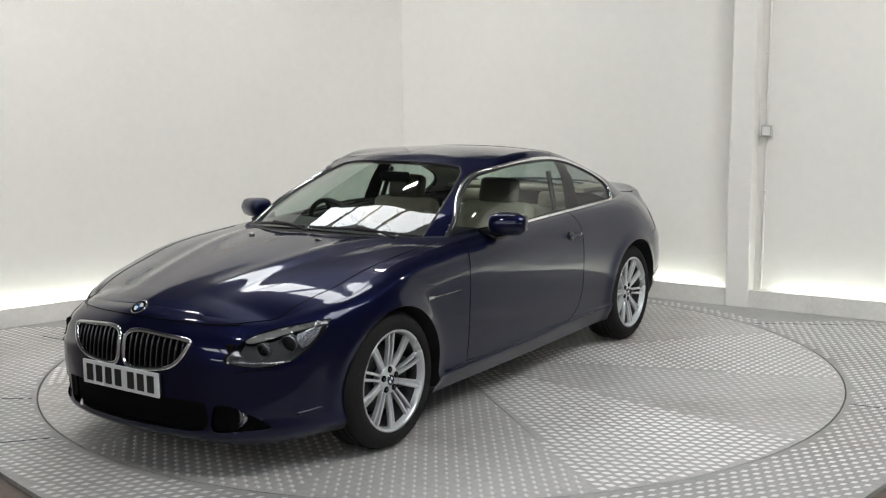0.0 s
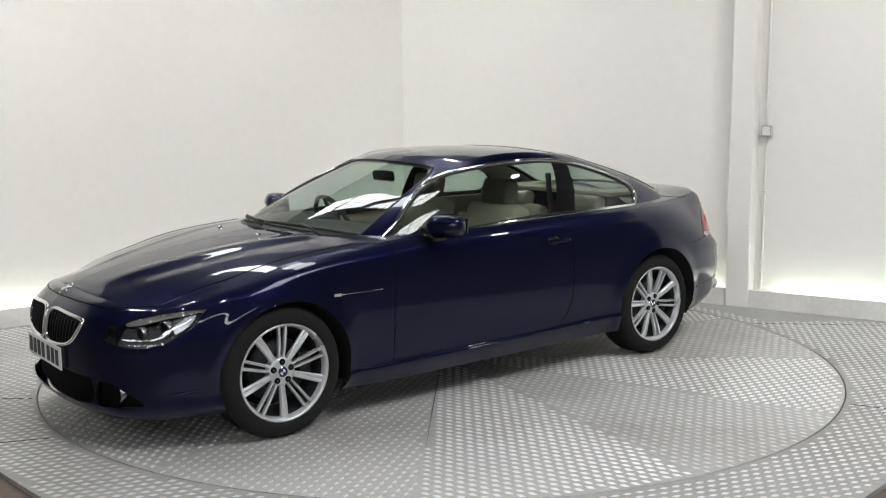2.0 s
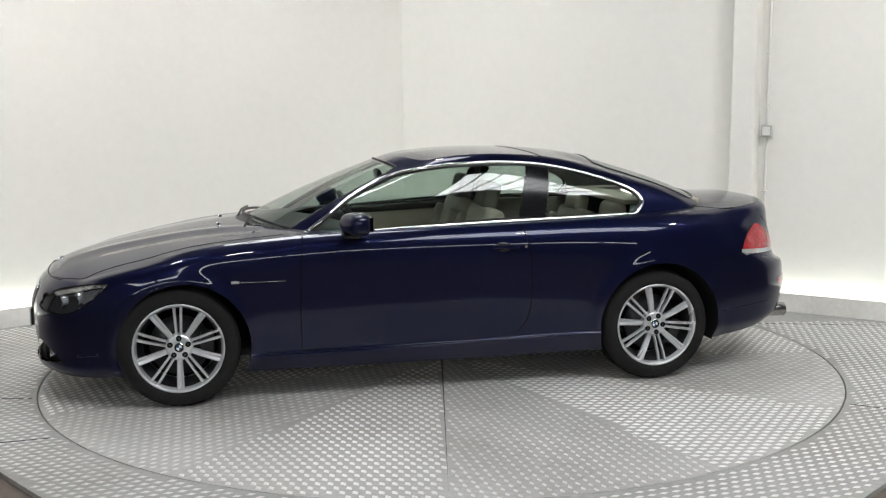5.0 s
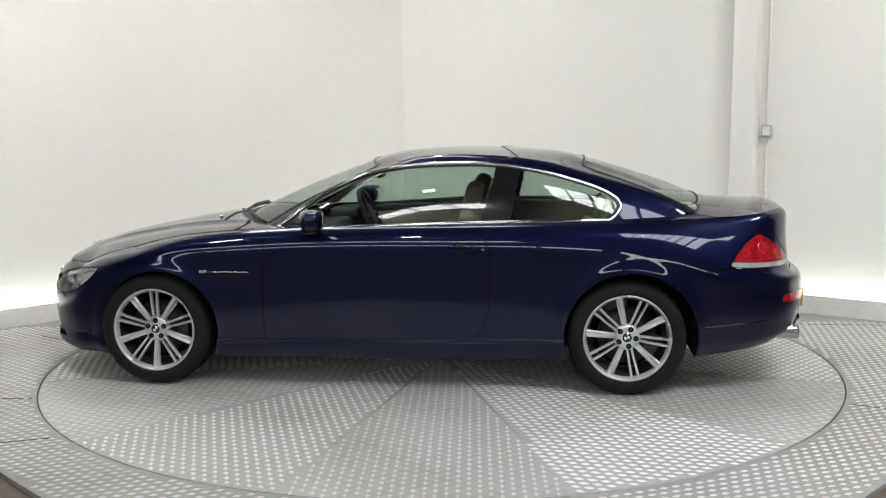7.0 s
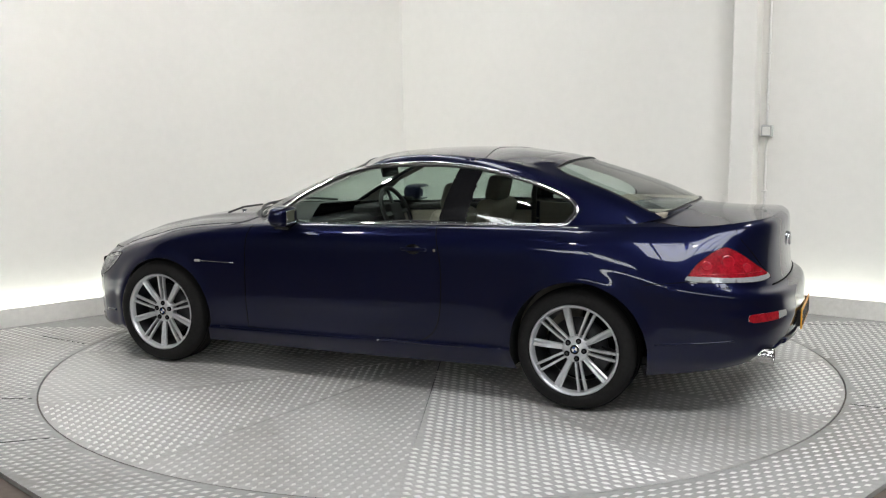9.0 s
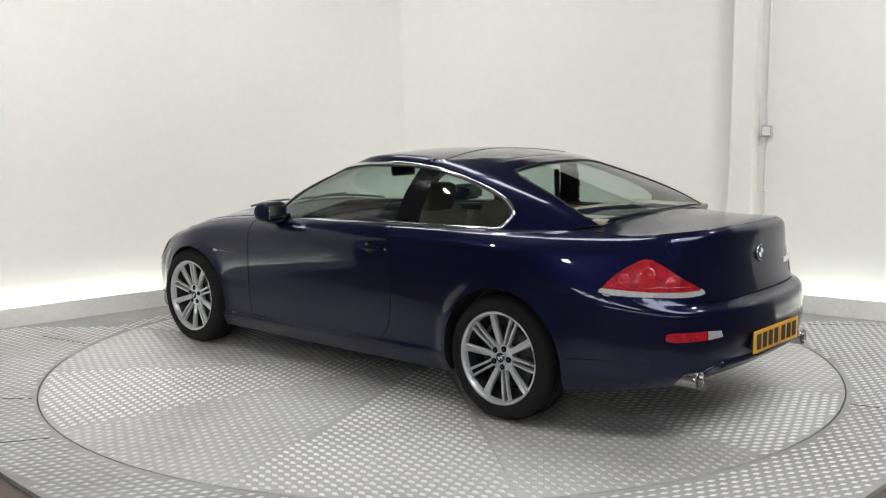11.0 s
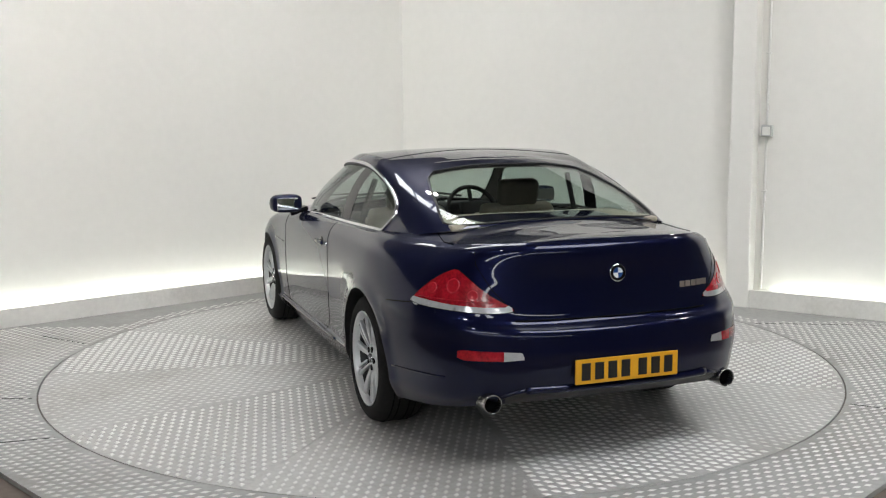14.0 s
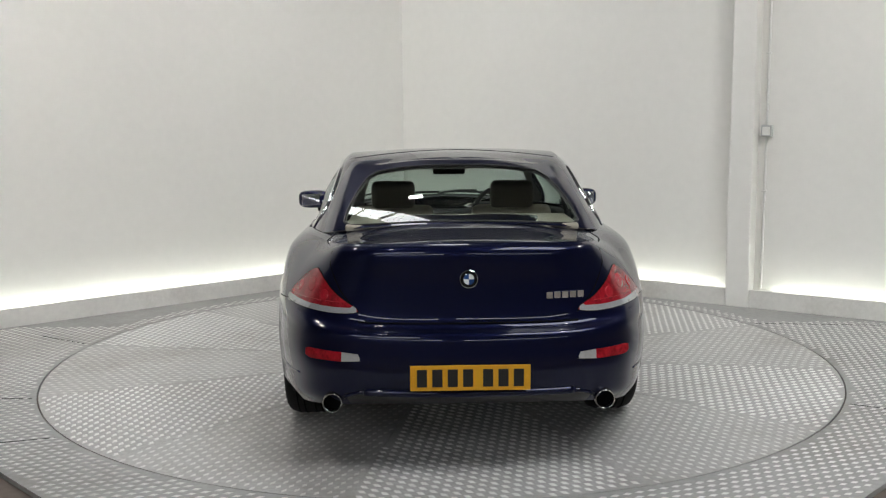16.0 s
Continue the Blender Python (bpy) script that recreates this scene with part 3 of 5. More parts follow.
def skin(p):
    """The lower body's skin at (plan index, row)."""
    i, u = np.clip(p[..., 0], 0, 21), np.clip(p[..., 1], 0, NROW - 1)
    q, inward = plan_frame(i)
    zs, ins = np.stack([f(i) for f in rows_z]), np.stack([f(i) for f in rows_in])
    # cubic through the rows (Catmull-Rom)
    k = np.clip(np.floor(u).astype(int), 0, NROW - 2)
    t = u - k
    j = np.arange(len(i))

    def mixed(a):
        a0, a1, a2, a3 = a[np.clip(k - 1, 0, NROW - 1), j], a[k, j], a[k + 1, j], a[np.clip(k + 2, 0, NROW - 1), j]
        return 0.5 * (2 * a1 + (a2 - a0) * t + (2 * a0 - 5 * a1 + 4 * a2 - a3) * t ** 2 + (3 * a1 - a0 - 3 * a2 + a3) * t ** 3)
    z, d = mixed(zs), mixed(ins)
    # flares over the wheel arches
    xy = q + inward * d[:, None]
    for cx, r in ((1.39, 0.36), (-1.40, 0.375)):
        rr = np.hypot(xy[:, 0] - cx, z - 0.336)
        fl = 0.014 * np.exp(-((rr - r) / 0.055) ** 2) * (xy[:, 1] > 0.5)
        xy = xy - inward * fl[:, None]
    return np.concatenate([xy, z[:, None]], -1)


def skin_at(i, u, push=0.0):
    """Places on the skin, pushed outwards."""
    p = np.stack([np.asarray(i, float), np.asarray(u, float)], -1)
    P = skin(p)
    if push:
        e = 2e-3
        n = np.cross(skin(p + [e, 0]) - skin(p - [e, 0]), skin(p + [0, e]) - skin(p - [0, e]))
        n /= np.maximum(np.linalg.norm(n, axis=1, keepdims=True), 1e-9)
        n *= np.sign((n[:, 0] * P[:, 0] * 0.3 + n[:, 1] * P[:, 1]) + 1e-9)[:, None]
        P = P + push * n
    return P


def row_of_z(i, z):
    """The row at which the skin reaches height z at plan index i."""
    us = np.linspace(0, NROW - 1, 181)
    P = skin(np.stack([np.full(181, float(i)), us], -1))
    return float(np.interp(z, P[:, 2], us))


def on_skin(iz, push=0.0):
    """A polyline of (plan index, height) laid on the skin."""
    i = np.array([a for a, _ in iz], float)
    return skin_at(i, [row_of_z(a, z) for a, z in iz], push)


def index_of_x(x):
    s = np.linspace(0, 21, 2101)
    return float(np.interp(-x, -plan(s)[:, 0], s))


# even steps along the plan
_s = np.linspace(0, 21, 4001)
_len = np.concatenate([[0], np.cumsum(np.linalg.norm(np.diff(plan(_s), axis=0), axis=1))])
US = np.interp(np.linspace(0, _len[-1], 500), _len, _s)
VS = np.linspace(0, NROW - 1, 118)

P_XZ = lambda p, P: P[:, [0, 2]]
P_IZ = lambda p, P: np.stack([p[:, 0] * 0.2, P[:, 2]], -1)
P_YZ_FRONT = lambda p, P: np.stack([np.where(P[:, 0] > 1.5, P[:, 1], 9), P[:, 2]], -1)


def arch_outline(cx, r):
    w = np.linspace(-0.62, math.pi + 0.62, 60)
    return np.stack([cx + r * np.cos(w), 0.336 + r * np.sin(w)], -1)


def iz(*pts):
    return np.array([(a * 0.2, z) for a, z in pts])


HEADLIGHT = smooth_poly(iz((2.84, 0.556), (3.2, 0.612), (3.6, 0.648), (4.4, 0.672), (5.3, 0.694), (5.40, 0.684), (5.18, 0.628), (4.72, 0.560), (4.3, 0.530), (3.75, 0.518), (3.15, 0.530)), 6)
HEADLIGHT_TOP = smooth_poly(iz((3.45, 0.640), (4.4, 0.671), (5.28, 0.693), (5.32, 0.681), (4.4, 0.648), (3.55, 0.620)), 5)
TAIL = smooth_poly(iz((16.06, 0.738), (16.03, 0.775), (16.28, 0.835), (16.68, 0.888), (16.95, 0.903), (17.25, 0.886), (17.8, 0.834), (18.35, 0.78), (18.72, 0.735), (18.0, 0.722), (17.0, 0.727)), 6)
TAIL_STRIP = iz((15.95, 0.735), (15.95, 0.764), (17.0, 0.750), (18.0, 0.747), (18.55, 0.750), (18.9, 0.725), (18.0, 0.70), (17.0, 0.70))
BUMPER_RED = iz((17.42, 0.530), (17.42, 0.560), (17.6, 0.566), (18.5, 0.566), (18.5, 0.524), (17.6, 0.520))
BUMPER_WHITE = iz((18.5, 0.566), (18.86, 0.562), (18.92, 0.532), (18.5, 0.524))
KIDNEY = smooth_poly([(0.022, 0.51), (0.018, 0.56), (0.022, 0.622), (0.085, 0.648), (0.22, 0.643), (0.365, 0.630), (0.384, 0.605), (0.345, 0.540), (0.26, 0.497), (0.14, 0.484), (0.06, 0.484)], 5)
INTAKE = smooth_poly([(-0.455, 0.240), (-0.47, 0.335), (-0.44, 0.362), (-0.25, 0.368), (0.0, 0.370), (0.25, 0.368), (0.44, 0.362), (0.47, 0.335), (0.455, 0.240), (0.25, 0.226), (0.0, 0.222), (-0.25, 0.226)], 5)
FOG = smooth_poly([(0.492, 0.240), (0.500, 0.325), (0.53, 0.352), (0.60, 0.335), (0.69, 0.262), (0.68, 0.240), (0.58, 0.232)], 5)


def build_skin():
    sh = Sheet(skin, US, VS)
    sh.cut("arch_front", P_XZ, arch_outline(1.355, 0.357))
    sh.cut("arch_rear", P_XZ, arch_outline(-1.410, 0.378))
    sh.cut("headlight", P_IZ, HEADLIGHT)
    sh.cut("headlight_top", P_IZ, HEADLIGHT_TOP, 0.006)
    sh.cut("tail", P_IZ, TAIL)
    sh.cut("tail_strip", P_IZ, TAIL_STRIP, 0.007)
    sh.cuts[-1] = ("tail_strip", lambda p, P: np.where(inside(TAIL, P_IZ(p, P))[:, None], P_IZ(p, P), 9.0), TAIL_STRIP)
    sh.cut("bumper_red", P_IZ, BUMPER_RED, 0.007)
    sh.cut("bumper_white", P_IZ, BUMPER_WHITE, 0.007)
    sh.cut("kidney", P_YZ_FRONT, KIDNEY, 0.009)
    sh.cut("intake", P_YZ_FRONT, INTAKE, 0.009)
    sh.cut("fog", P_YZ_FRONT, FOG, 0.009)

    def other(p, P):
        out = []
        for (i, u), (x, y, z) in zip(p, P):
            if x > 1.66 and z < (0.585 if i > 4.6 else 0.72):
                out.append("front_bumper")
            elif x > 0.72:
                out.append("sill" if z < 0.262 and x < 1.1 else "front_wing")
            elif x > -0.61:
                out.append("sill" if z < 0.285 else "door")
            elif i > 18.5 and z < 0.372:
                out.append("rear_valance")
            elif x < -1.75 and (z < 0.715 if i < 18 else z < 0.69):
                out.append("rear_bumper")
            elif i > 17.6:
                out.append("boot_face")
            elif z < 0.30 and x > -1.15:
                out.append("sill")
            else:
                out.append("rear_quarter")
        return out
    P, names = sh.pieces(other)
    N = sh.normals()
    if (N[:, 1] * P[:, 1]).mean() < 0:
        N = -N
        sh.quads = sh.quads[:, ::-1]

    def sel(k):
        return np.where(names == k)[0]
    both = (1, -1)
    for k in ("front_bumper", "rear_bumper", "boot_face"):
        sh.emit(k, P, sel(k), PAINT, car, both)
    sh.emit("rear_valance", P, sel("rear_valance"), BLACK, car, both, "black lower rear valance")
    for s in both:
        for k in ("front_wing", "sill", "rear_quarter"):
            sh.emit(k, P, sel(k), PAINT, car, (s,))
        door = sh.emit("door", P, sel("door"), PAINT, car, (s,))
        door_details(door, s)
        tl = sh.emit("tail_lamp", P, sel("tail"), RED_LENS, car, (s,), "red rear lamp with a milky lower strip", 0.003, N)
        sh.emit("reversing_strip", P, sel("tail_strip"), CLEAR_LENS, tl, (s,), "milky white strip", 0.003, N)
        lamp_rim("lamp_seal", np.array(TAIL) / [0.2, 1], tl, s)
        tail_chambers(tl, s)
        rf = sh.emit("bumper_reflector", P, sel("bumper_red"), RED_LENS, car, (s,), "red bumper reflector", 0.002, N)
        sh.emit("bumper_reflector", P, sel("bumper_white"), CLEAR_LENS, car, (s,), "clear bumper reflector", 0.002, N)
        hl = sh.emit("headlight", P, np.concatenate([sel("headlight"), sel("headlight_top")]), LAMP_GLASS, car, (s,), "clear headlight with dark housing and round projectors", 0.002, N)
        hl.visible_shadow = False
        inner = sh.emit("lamp_housing", P, sel("headlight"), HOUSING, hl, (s,), "", -0.035, N)
        sh.emit("indicator", P, sel("headlight_top"), AMBER, hl, (s,), "pale indicator strip along the top", -0.006, N)
        lamp_rim("lamp_seal", np.array(HEADLIGHT) / [0.2, 1], hl, s)
        headlamp_inner(hl, s)
        gr = sh.emit("grille", P, sel("kidney"), GAP, car, (s,), "kidney shaped grille with chrome frame and upright bars", -0.03, N)
        grille_details(gr, s)
        # intake and fog recess near black: shade of their depth painted in
        sh.emit("lower_intake", P, sel("intake"), GAP, car, (s,), "", -0.035, N)
        fg = sh.emit("fog_recess", P, sel("fog"), GAP, car, (s,), "", -0.03, N)
        fog_lamp(fg, s)
        wheel_well(s)


def lamp_rim(name, outline, parent, s):
    P = on_skin([(a, z) for a, z in outline], 0.001)
    tube(name, [(q[0], q[1] * s, q[2]) for q in P], 0.0024, GAP, parent, n=6, closed=True)


def tail_chambers(parent, s):
    """Bright round bulb chambers and a ridge on the red lens."""
    for i, z, r in ((16.42, 0.812, 0.026), (16.98, 0.832, 0.034), (17.62, 0.795, 0.026)):
        u = row_of_z(i, z)
        a, b = skin_at([i], [u], 0.003)[0], skin_at([i], [u], 0.10)[0]
        bm = lathe([(0.0005, 0.0012), (r * 0.35, 0.0035), (r * 0.8, 0.0015), (r, 0.0030), (r * 1.08, -0.004)], 24)
        bm.transform(look((a[0], a[1] * s, a[2]), (b[0], b[1] * s, b[2])) @ Matrix.Rotation(radians(-90), 4, "X"))
        part("bulb_chamber", bm, RED_BRIGHT, parent, "brighter round red lens", smooth=True)
    P = on_skin([(16.15 + 0.1 * k, 0.770) for k in range(22)], 0.003)
    tube("lens_ridge", [(q[0], q[1] * s, q[2]) for q in P], 0.003, RED_BRIGHT, parent, n=6)


def headlamp_inner(parent, s):
    for i, z, r in ((3.72, 0.578, 0.036), (4.38, 0.598, 0.043)):
        c = skin_at([i], [row_of_z(i, z)])[0]
        m = look((c[0] - 0.035, (c[1] - 0.02) * s, c[2]), (c[0] + 1.0, (c[1] + 0.35) * s, c[2]))
        bm = lathe([(r, -0.02), (r, 0.012), (r * 0.9, 0.018), (r * 0.86, 0.008), (r * 0.78, -0.006)], 28)
        bm.transform(m @ Matrix.Rotation(radians(-90), 4, "X"))
        pr = part("projector_ring", bm, REFLECTOR, parent, smooth=True)
        bm = bmesh.new()
        bmesh.ops.create_uvsphere(bm, u_segments=20, v_segments=12, radius=r * 0.8)
        bm.transform(m @ Matrix.Diagonal((1, 1, 0.45, 1)))
        part("projector_lens", bm, GLOSS_BLACK, parent, smooth=True, sharp=180)
    # bright reflector wedge at the outer end
    pts = on_skin([(4.75, 0.585), (4.66, 0.615), (4.70, 0.650), (5.0, 0.664), (5.25, 0.674), (5.10, 0.630), (4.92, 0.600)], -0.012)
    mesh_object("side_reflector", [(q[0], q[1] * s, q[2]) for q in pts], [tuple(range(7))], REFLECTOR, parent, smooth=False)
    # washer cap below the lamp
    P = on_skin([(3.15, 0.497), (3.3, 0.503), (3.9, 0.508), (4.05, 0.500)], 0.001)
    tube("washer_cap_line", [(q[0], q[1] * s, q[2]) for q in P], 0.003, GAP, parent, n=6)


def fog_lamp(parent, s):
    c = skin_at([2.95], [row_of_z(2.95, 0.288)])[0]
    m = look((c[0] - 0.045, c[1] * s, 0.288), (c[0] + 1, (c[1] + 0.12) * s, 0.288))
    bm = lathe([(0.001, 0.0), (0.028, 0.004), (0.036, 0.0), (0.040, 0.012), (0.045, 0.012), (0.046, -0.02)], 24)
    bm.transform(m @ Matrix.Rotation(radians(-90), 4, "X"))
    part("fog_lamp", bm, REFLECTOR, parent, "round clear fog lamp", smooth=True)


def grille_details(parent, s):
    poly = KIDNEY

    def surf(y, z):
        i = np.interp(y, plan(_s[:1200])[:, 1], _s[:1200])
        P = skin_at([i], [row_of_z(i, z)])[0]
        return P[0]
    ring = [(surf(y, z) + 0.003, y * s, z) for y, z in poly[::1]]
    tube("chrome_frame", ring, 0.0105, CHROME, parent, "polished chrome grille frame", n=8, closed=True)
    for k in range(10):
        y = 0.046 + 0.034 * k
        # span of the outline at this width
        zs = []
        for a, b in zip(poly, np.roll(poly, -1, axis=0)):
            if (a[0] - y) * (b[0] - y) < 0:
                zs.append(a[1] + (b[1] - a[1]) * (y - a[0]) / (b[0] - a[0]))
        if len(zs) < 2:
            continue
        z0, z1 = min(zs), max(zs)
        bm = bmesh.new()
        n = 5
        rows = []
        for j in range(n + 1):
            z = z0 + (z1 - z0) * j / n
            x = surf(y, z)
            rows.append([bm.verts.new((x + dx, (y + dy) * s, z)) for dx, dy in ((0.0, 0.0), (-0.004, 0.0042), (-0.03, 0.003), (-0.03, -0.003), (-0.004, -0.0042))])
        for a, b in zip(rows, rows[1:]):
            for c in range(5):
                bm.faces.new((a[c], a[(c + 1) % 5], b[(c + 1) % 5], b[c]))
        bmesh.ops.recalc_face_normals(bm, faces=bm.faces[:])
        part("grille_bar", bm, GRILLE, parent, smooth=True)


def wheel_well(s):
    for cx, r in ((1.355, 0.362), (-1.410, 0.383)):
        n = 40
        verts, faces = [], []
        ang = [-0.32 + (math.pi + 0.64) * k / n for k in range(n + 1)]
        for w in ang:
            x, z = cx + r * math.cos(w), 0.336 + r * math.sin(w)
            for y in (0.905, 0.45):
                verts.append((x, y * s, max(z, 0.215)))
        for k in range(n):
            faces.append((2 * k, 2 * k + 1, 2 * k + 3, 2 * k + 2))
        o = len(verts)
        verts.append((cx, 0.45 * s, 0.336))
        faces += [(2 * k + 1, o, 2 * k + 3) for k in range(n)]
        # trimmed where it would stand proud of the skin
        V = np.array(verts)
        for k in range(0, 2 * n + 2, 2):
            i = index_of_x(V[k, 0])
            y = skin_at([i], [row_of_z(i, V[k, 2])])[0][1]
            V[k, 1] = (y - 0.004) * s
        mesh_object("wheel_arch_liner", V, faces, BLACK, car)


def door_details(door, s):
    # shut lines
    f = lambda P: [(q[0], q[1] * s, q[2]) for q in P]
    ix = index_of_x
    front = [(ix(0.72 - 0.02 * k), z) for k, z in ((0, 0.29), (0, 0.40), (0, 0.55), (0.2, 0.70), (0.4, 0.80), (0.8, 0.88), (1.0, 0.925))]
    rear = [(ix(x), z) for x, z in ((-0.44, 0.300), (-0.52, 0.33), (-0.58, 0.40), (-0.61, 0.52), (-0.615, 0.68), (-0.605, 0.80), (-0.58, 0.90), (-0.56, 0.965))]
    bottom = [(ix(x), z) for x, z in ((0.72, 0.288), (0.4, 0.287), (0.0, 0.292), (-0.3, 0.297), (-0.44, 0.300))]
    fine = lambda pts: spline(pts)(np.linspace(0, len(pts) - 1, 8 * len(pts)))
    for pts in (front, rear, bottom):
        tube("shut_line", f(on_skin(fine(pts), -0.0005)), 0.0032, GAP, door, n=6)
    # handle: a dished cup with a body-coloured bar across
    c = on_skin([(ix(-0.46), 0.835)], 0.0)[0]
    bm = bmesh.new()
    bmesh.ops.create_uvsphere(bm, u_segments=24, v_segments=12, radius=1)
    bm.transform(pose(c[0] + 0.02, (c[1] - 0.008) * s, c[2]) @ Matrix.Diagonal((0.055, 0.014, 0.034, 1)))
    part("handle_cup", bm, GLOSS_BLACK, door, "dark dished handle recess", smooth=True, sharp=180)
    bm = box_bm(0.155, 0.020, 0.022, pose(c[0] + 0.005, (c[1] + 0.018) * s, c[2] + 0.006), 0.009, 3)
    h = part("door_handle", bm, PAINT, door, "body coloured pull handle", smooth=True)
    part("lock_barrel", cyl_bm(0.008, 0.006, pose(c[0] - 0.115, (c[1] + 0.003) * s, c[2] + 0.004, 90), 16), CHROME, door)
    # mirror
    bm = bmesh.new()
    bmesh.ops.create_uvsphere(bm, u_segments=28, v_segments=16, radius=1)
    for v in bm.verts:
        x, y, z = v.co
        q = 0.55
        v.co = (math.copysign(abs(x) ** q, x), math.copysign(abs(y) ** 0.6, y), math.copysign(abs(z) ** q, z))
        v.co.x = v.co.x * 0.062 * (1 - 0.25 * v.co.y) + (0.02 if x > 0 else 0) * (1 - abs(v.co.z))
        v.co.y *= 0.105
        v.co.z *= 0.062 - 0.010 * v.co.y
    bm.transform(pose(0.400, 0.955 * s, 1.000, 0, 0, 12 * s) @ Matrix.Diagonal((1, s, 1, 1)))
    if s < 0:
        bmesh.ops.reverse_faces(bm, faces=bm.faces[:])
    mr = part("mirror_housing", bm, PAINT, door, "body coloured door mirror", smooth=True, sharp=180)
    bm = box_bm(0.006, 0.150, 0.080, None, 0.0025, 2)
    bm.transform(pose(0.336, 0.955 * s, 1.000, 0, 0, 12 * s))
    part("mirror_glass", bm, CHROME, mr, "mirror glass")
    bm = box_bm(0.10, 0.13, 0.030, pose(0.43, 0.865 * s, 0.945, -18 * s), 0.012, 3)
    part("mirror_arm", bm, GLOSS_BLACK, mr, smooth=True)


def side_trim():
    """Wing indicator bar; tubes added to catch crease highlights at sill and front wheels."""
    for s in (1, -1):
        # tube added along the sill crease so that it shows a highlight
        P = on_skin([(index_of_x(0.93 - 0.06 * k), 0.276 + 0.0009 * k) for k in range(29)], 0.001)
        tube("sill_crease_tube", [(q[0], q[1] * s, q[2]) for q in P], 0.0065, PAINT, car, n=10)
        # tube stands in for the highlighted slot beside the front wheel
        P = on_skin([(4.55 + 0.05 * k, 0.292 + 0.001 * k) for k in range(13)], 0.0)
        tube("bumper_slot_tube", [(q[0], q[1] * s, q[2]) for q in P], 0.008, PAINT, car, n=10)
        P = on_skin([(index_of_x(x), 0.690) for k, x in enumerate((1.07, 1.02, 0.97, 0.92, 0.87, 0.80))][::-1], 0.002)
        tube("wing_bar", [(q[0], q[1] * s, q[2]) for q in P], 0.0032, PIPE, car, "slim chrome bar on the front wing", n=6)
        c = on_skin([(index_of_x(1.075), 0.690)], 0.001)[0]
        part("side_indicator", box_bm(0.045, 0.006, 0.015, pose(c[0], c[1] * s, c[2]), 0.003), CLEAR_LENS, car, "small clear side indicator")


# decks: bonnet in front, boot lid behind
hood_z = curve_of([0.5, 0.70, 0.95, 1.15, 1.54, 1.80, 2.00, 2.07, 2.125], [0.985, 0.985, 0.972, 0.957, 0.897, 0.842, 0.790, 0.766, 0.742])
hood_cx = curve_of([0, 1, 2, 3, 4, 5, 6, 7, 8, 9, 10], [2.125, 2.122, 2.11, 2.07, 2.00, 1.88, 1.68, 1.47, 1.25, 0.98, 0.70])
boot_z = curve_of([-2.343, -2.30, -2.19, -1.99, -1.86, -1.60], [1.040, 1.046, 1.050, 1.062, 1.077, 1.085])
boot_cx = curve_of([13.6, 15, 16, 17, 18, 19, 20, 21], [-1.60, -1.80, -1.98, -2.14, -2.25, -2.31, -2.338, -2.343])


def deck(p, cx, cz):
    i, t = p[..., 0], np.clip(p[..., 1], 0, 1)
    E = skin(np.stack([np.clip(i, 0, 21), np.full(len(i), NROW - 1.0)], -1))
    xc = cx(i)
    x = E[:, 0] * (1 - t) + xc * t
    y = E[:, 1] * (1 - t)
    k = 1 - (1 - t) ** 2.1
    z = E[:, 2] + (cz(xc) - E[:, 2]) * k
    if cz is hood_z:
        # soft ridges that run from the grilles towards the pillars
        yr = 0.17 + 0.30 * np.clip((2.1 - x) / 1.2, 0, 1)
        fade = np.clip((2.08 - x) / 0.25, 0, 1) * np.clip((x - 0.85) / 0.3, 0, 1)
        z = z + 0.007 * fade * np.exp(-((y - yr) / 0.055) ** 2) - 0.004 * fade * np.exp(-((y - yr - 0.11) / 0.06) ** 2)
    return np.stack([x, y, z], -1)


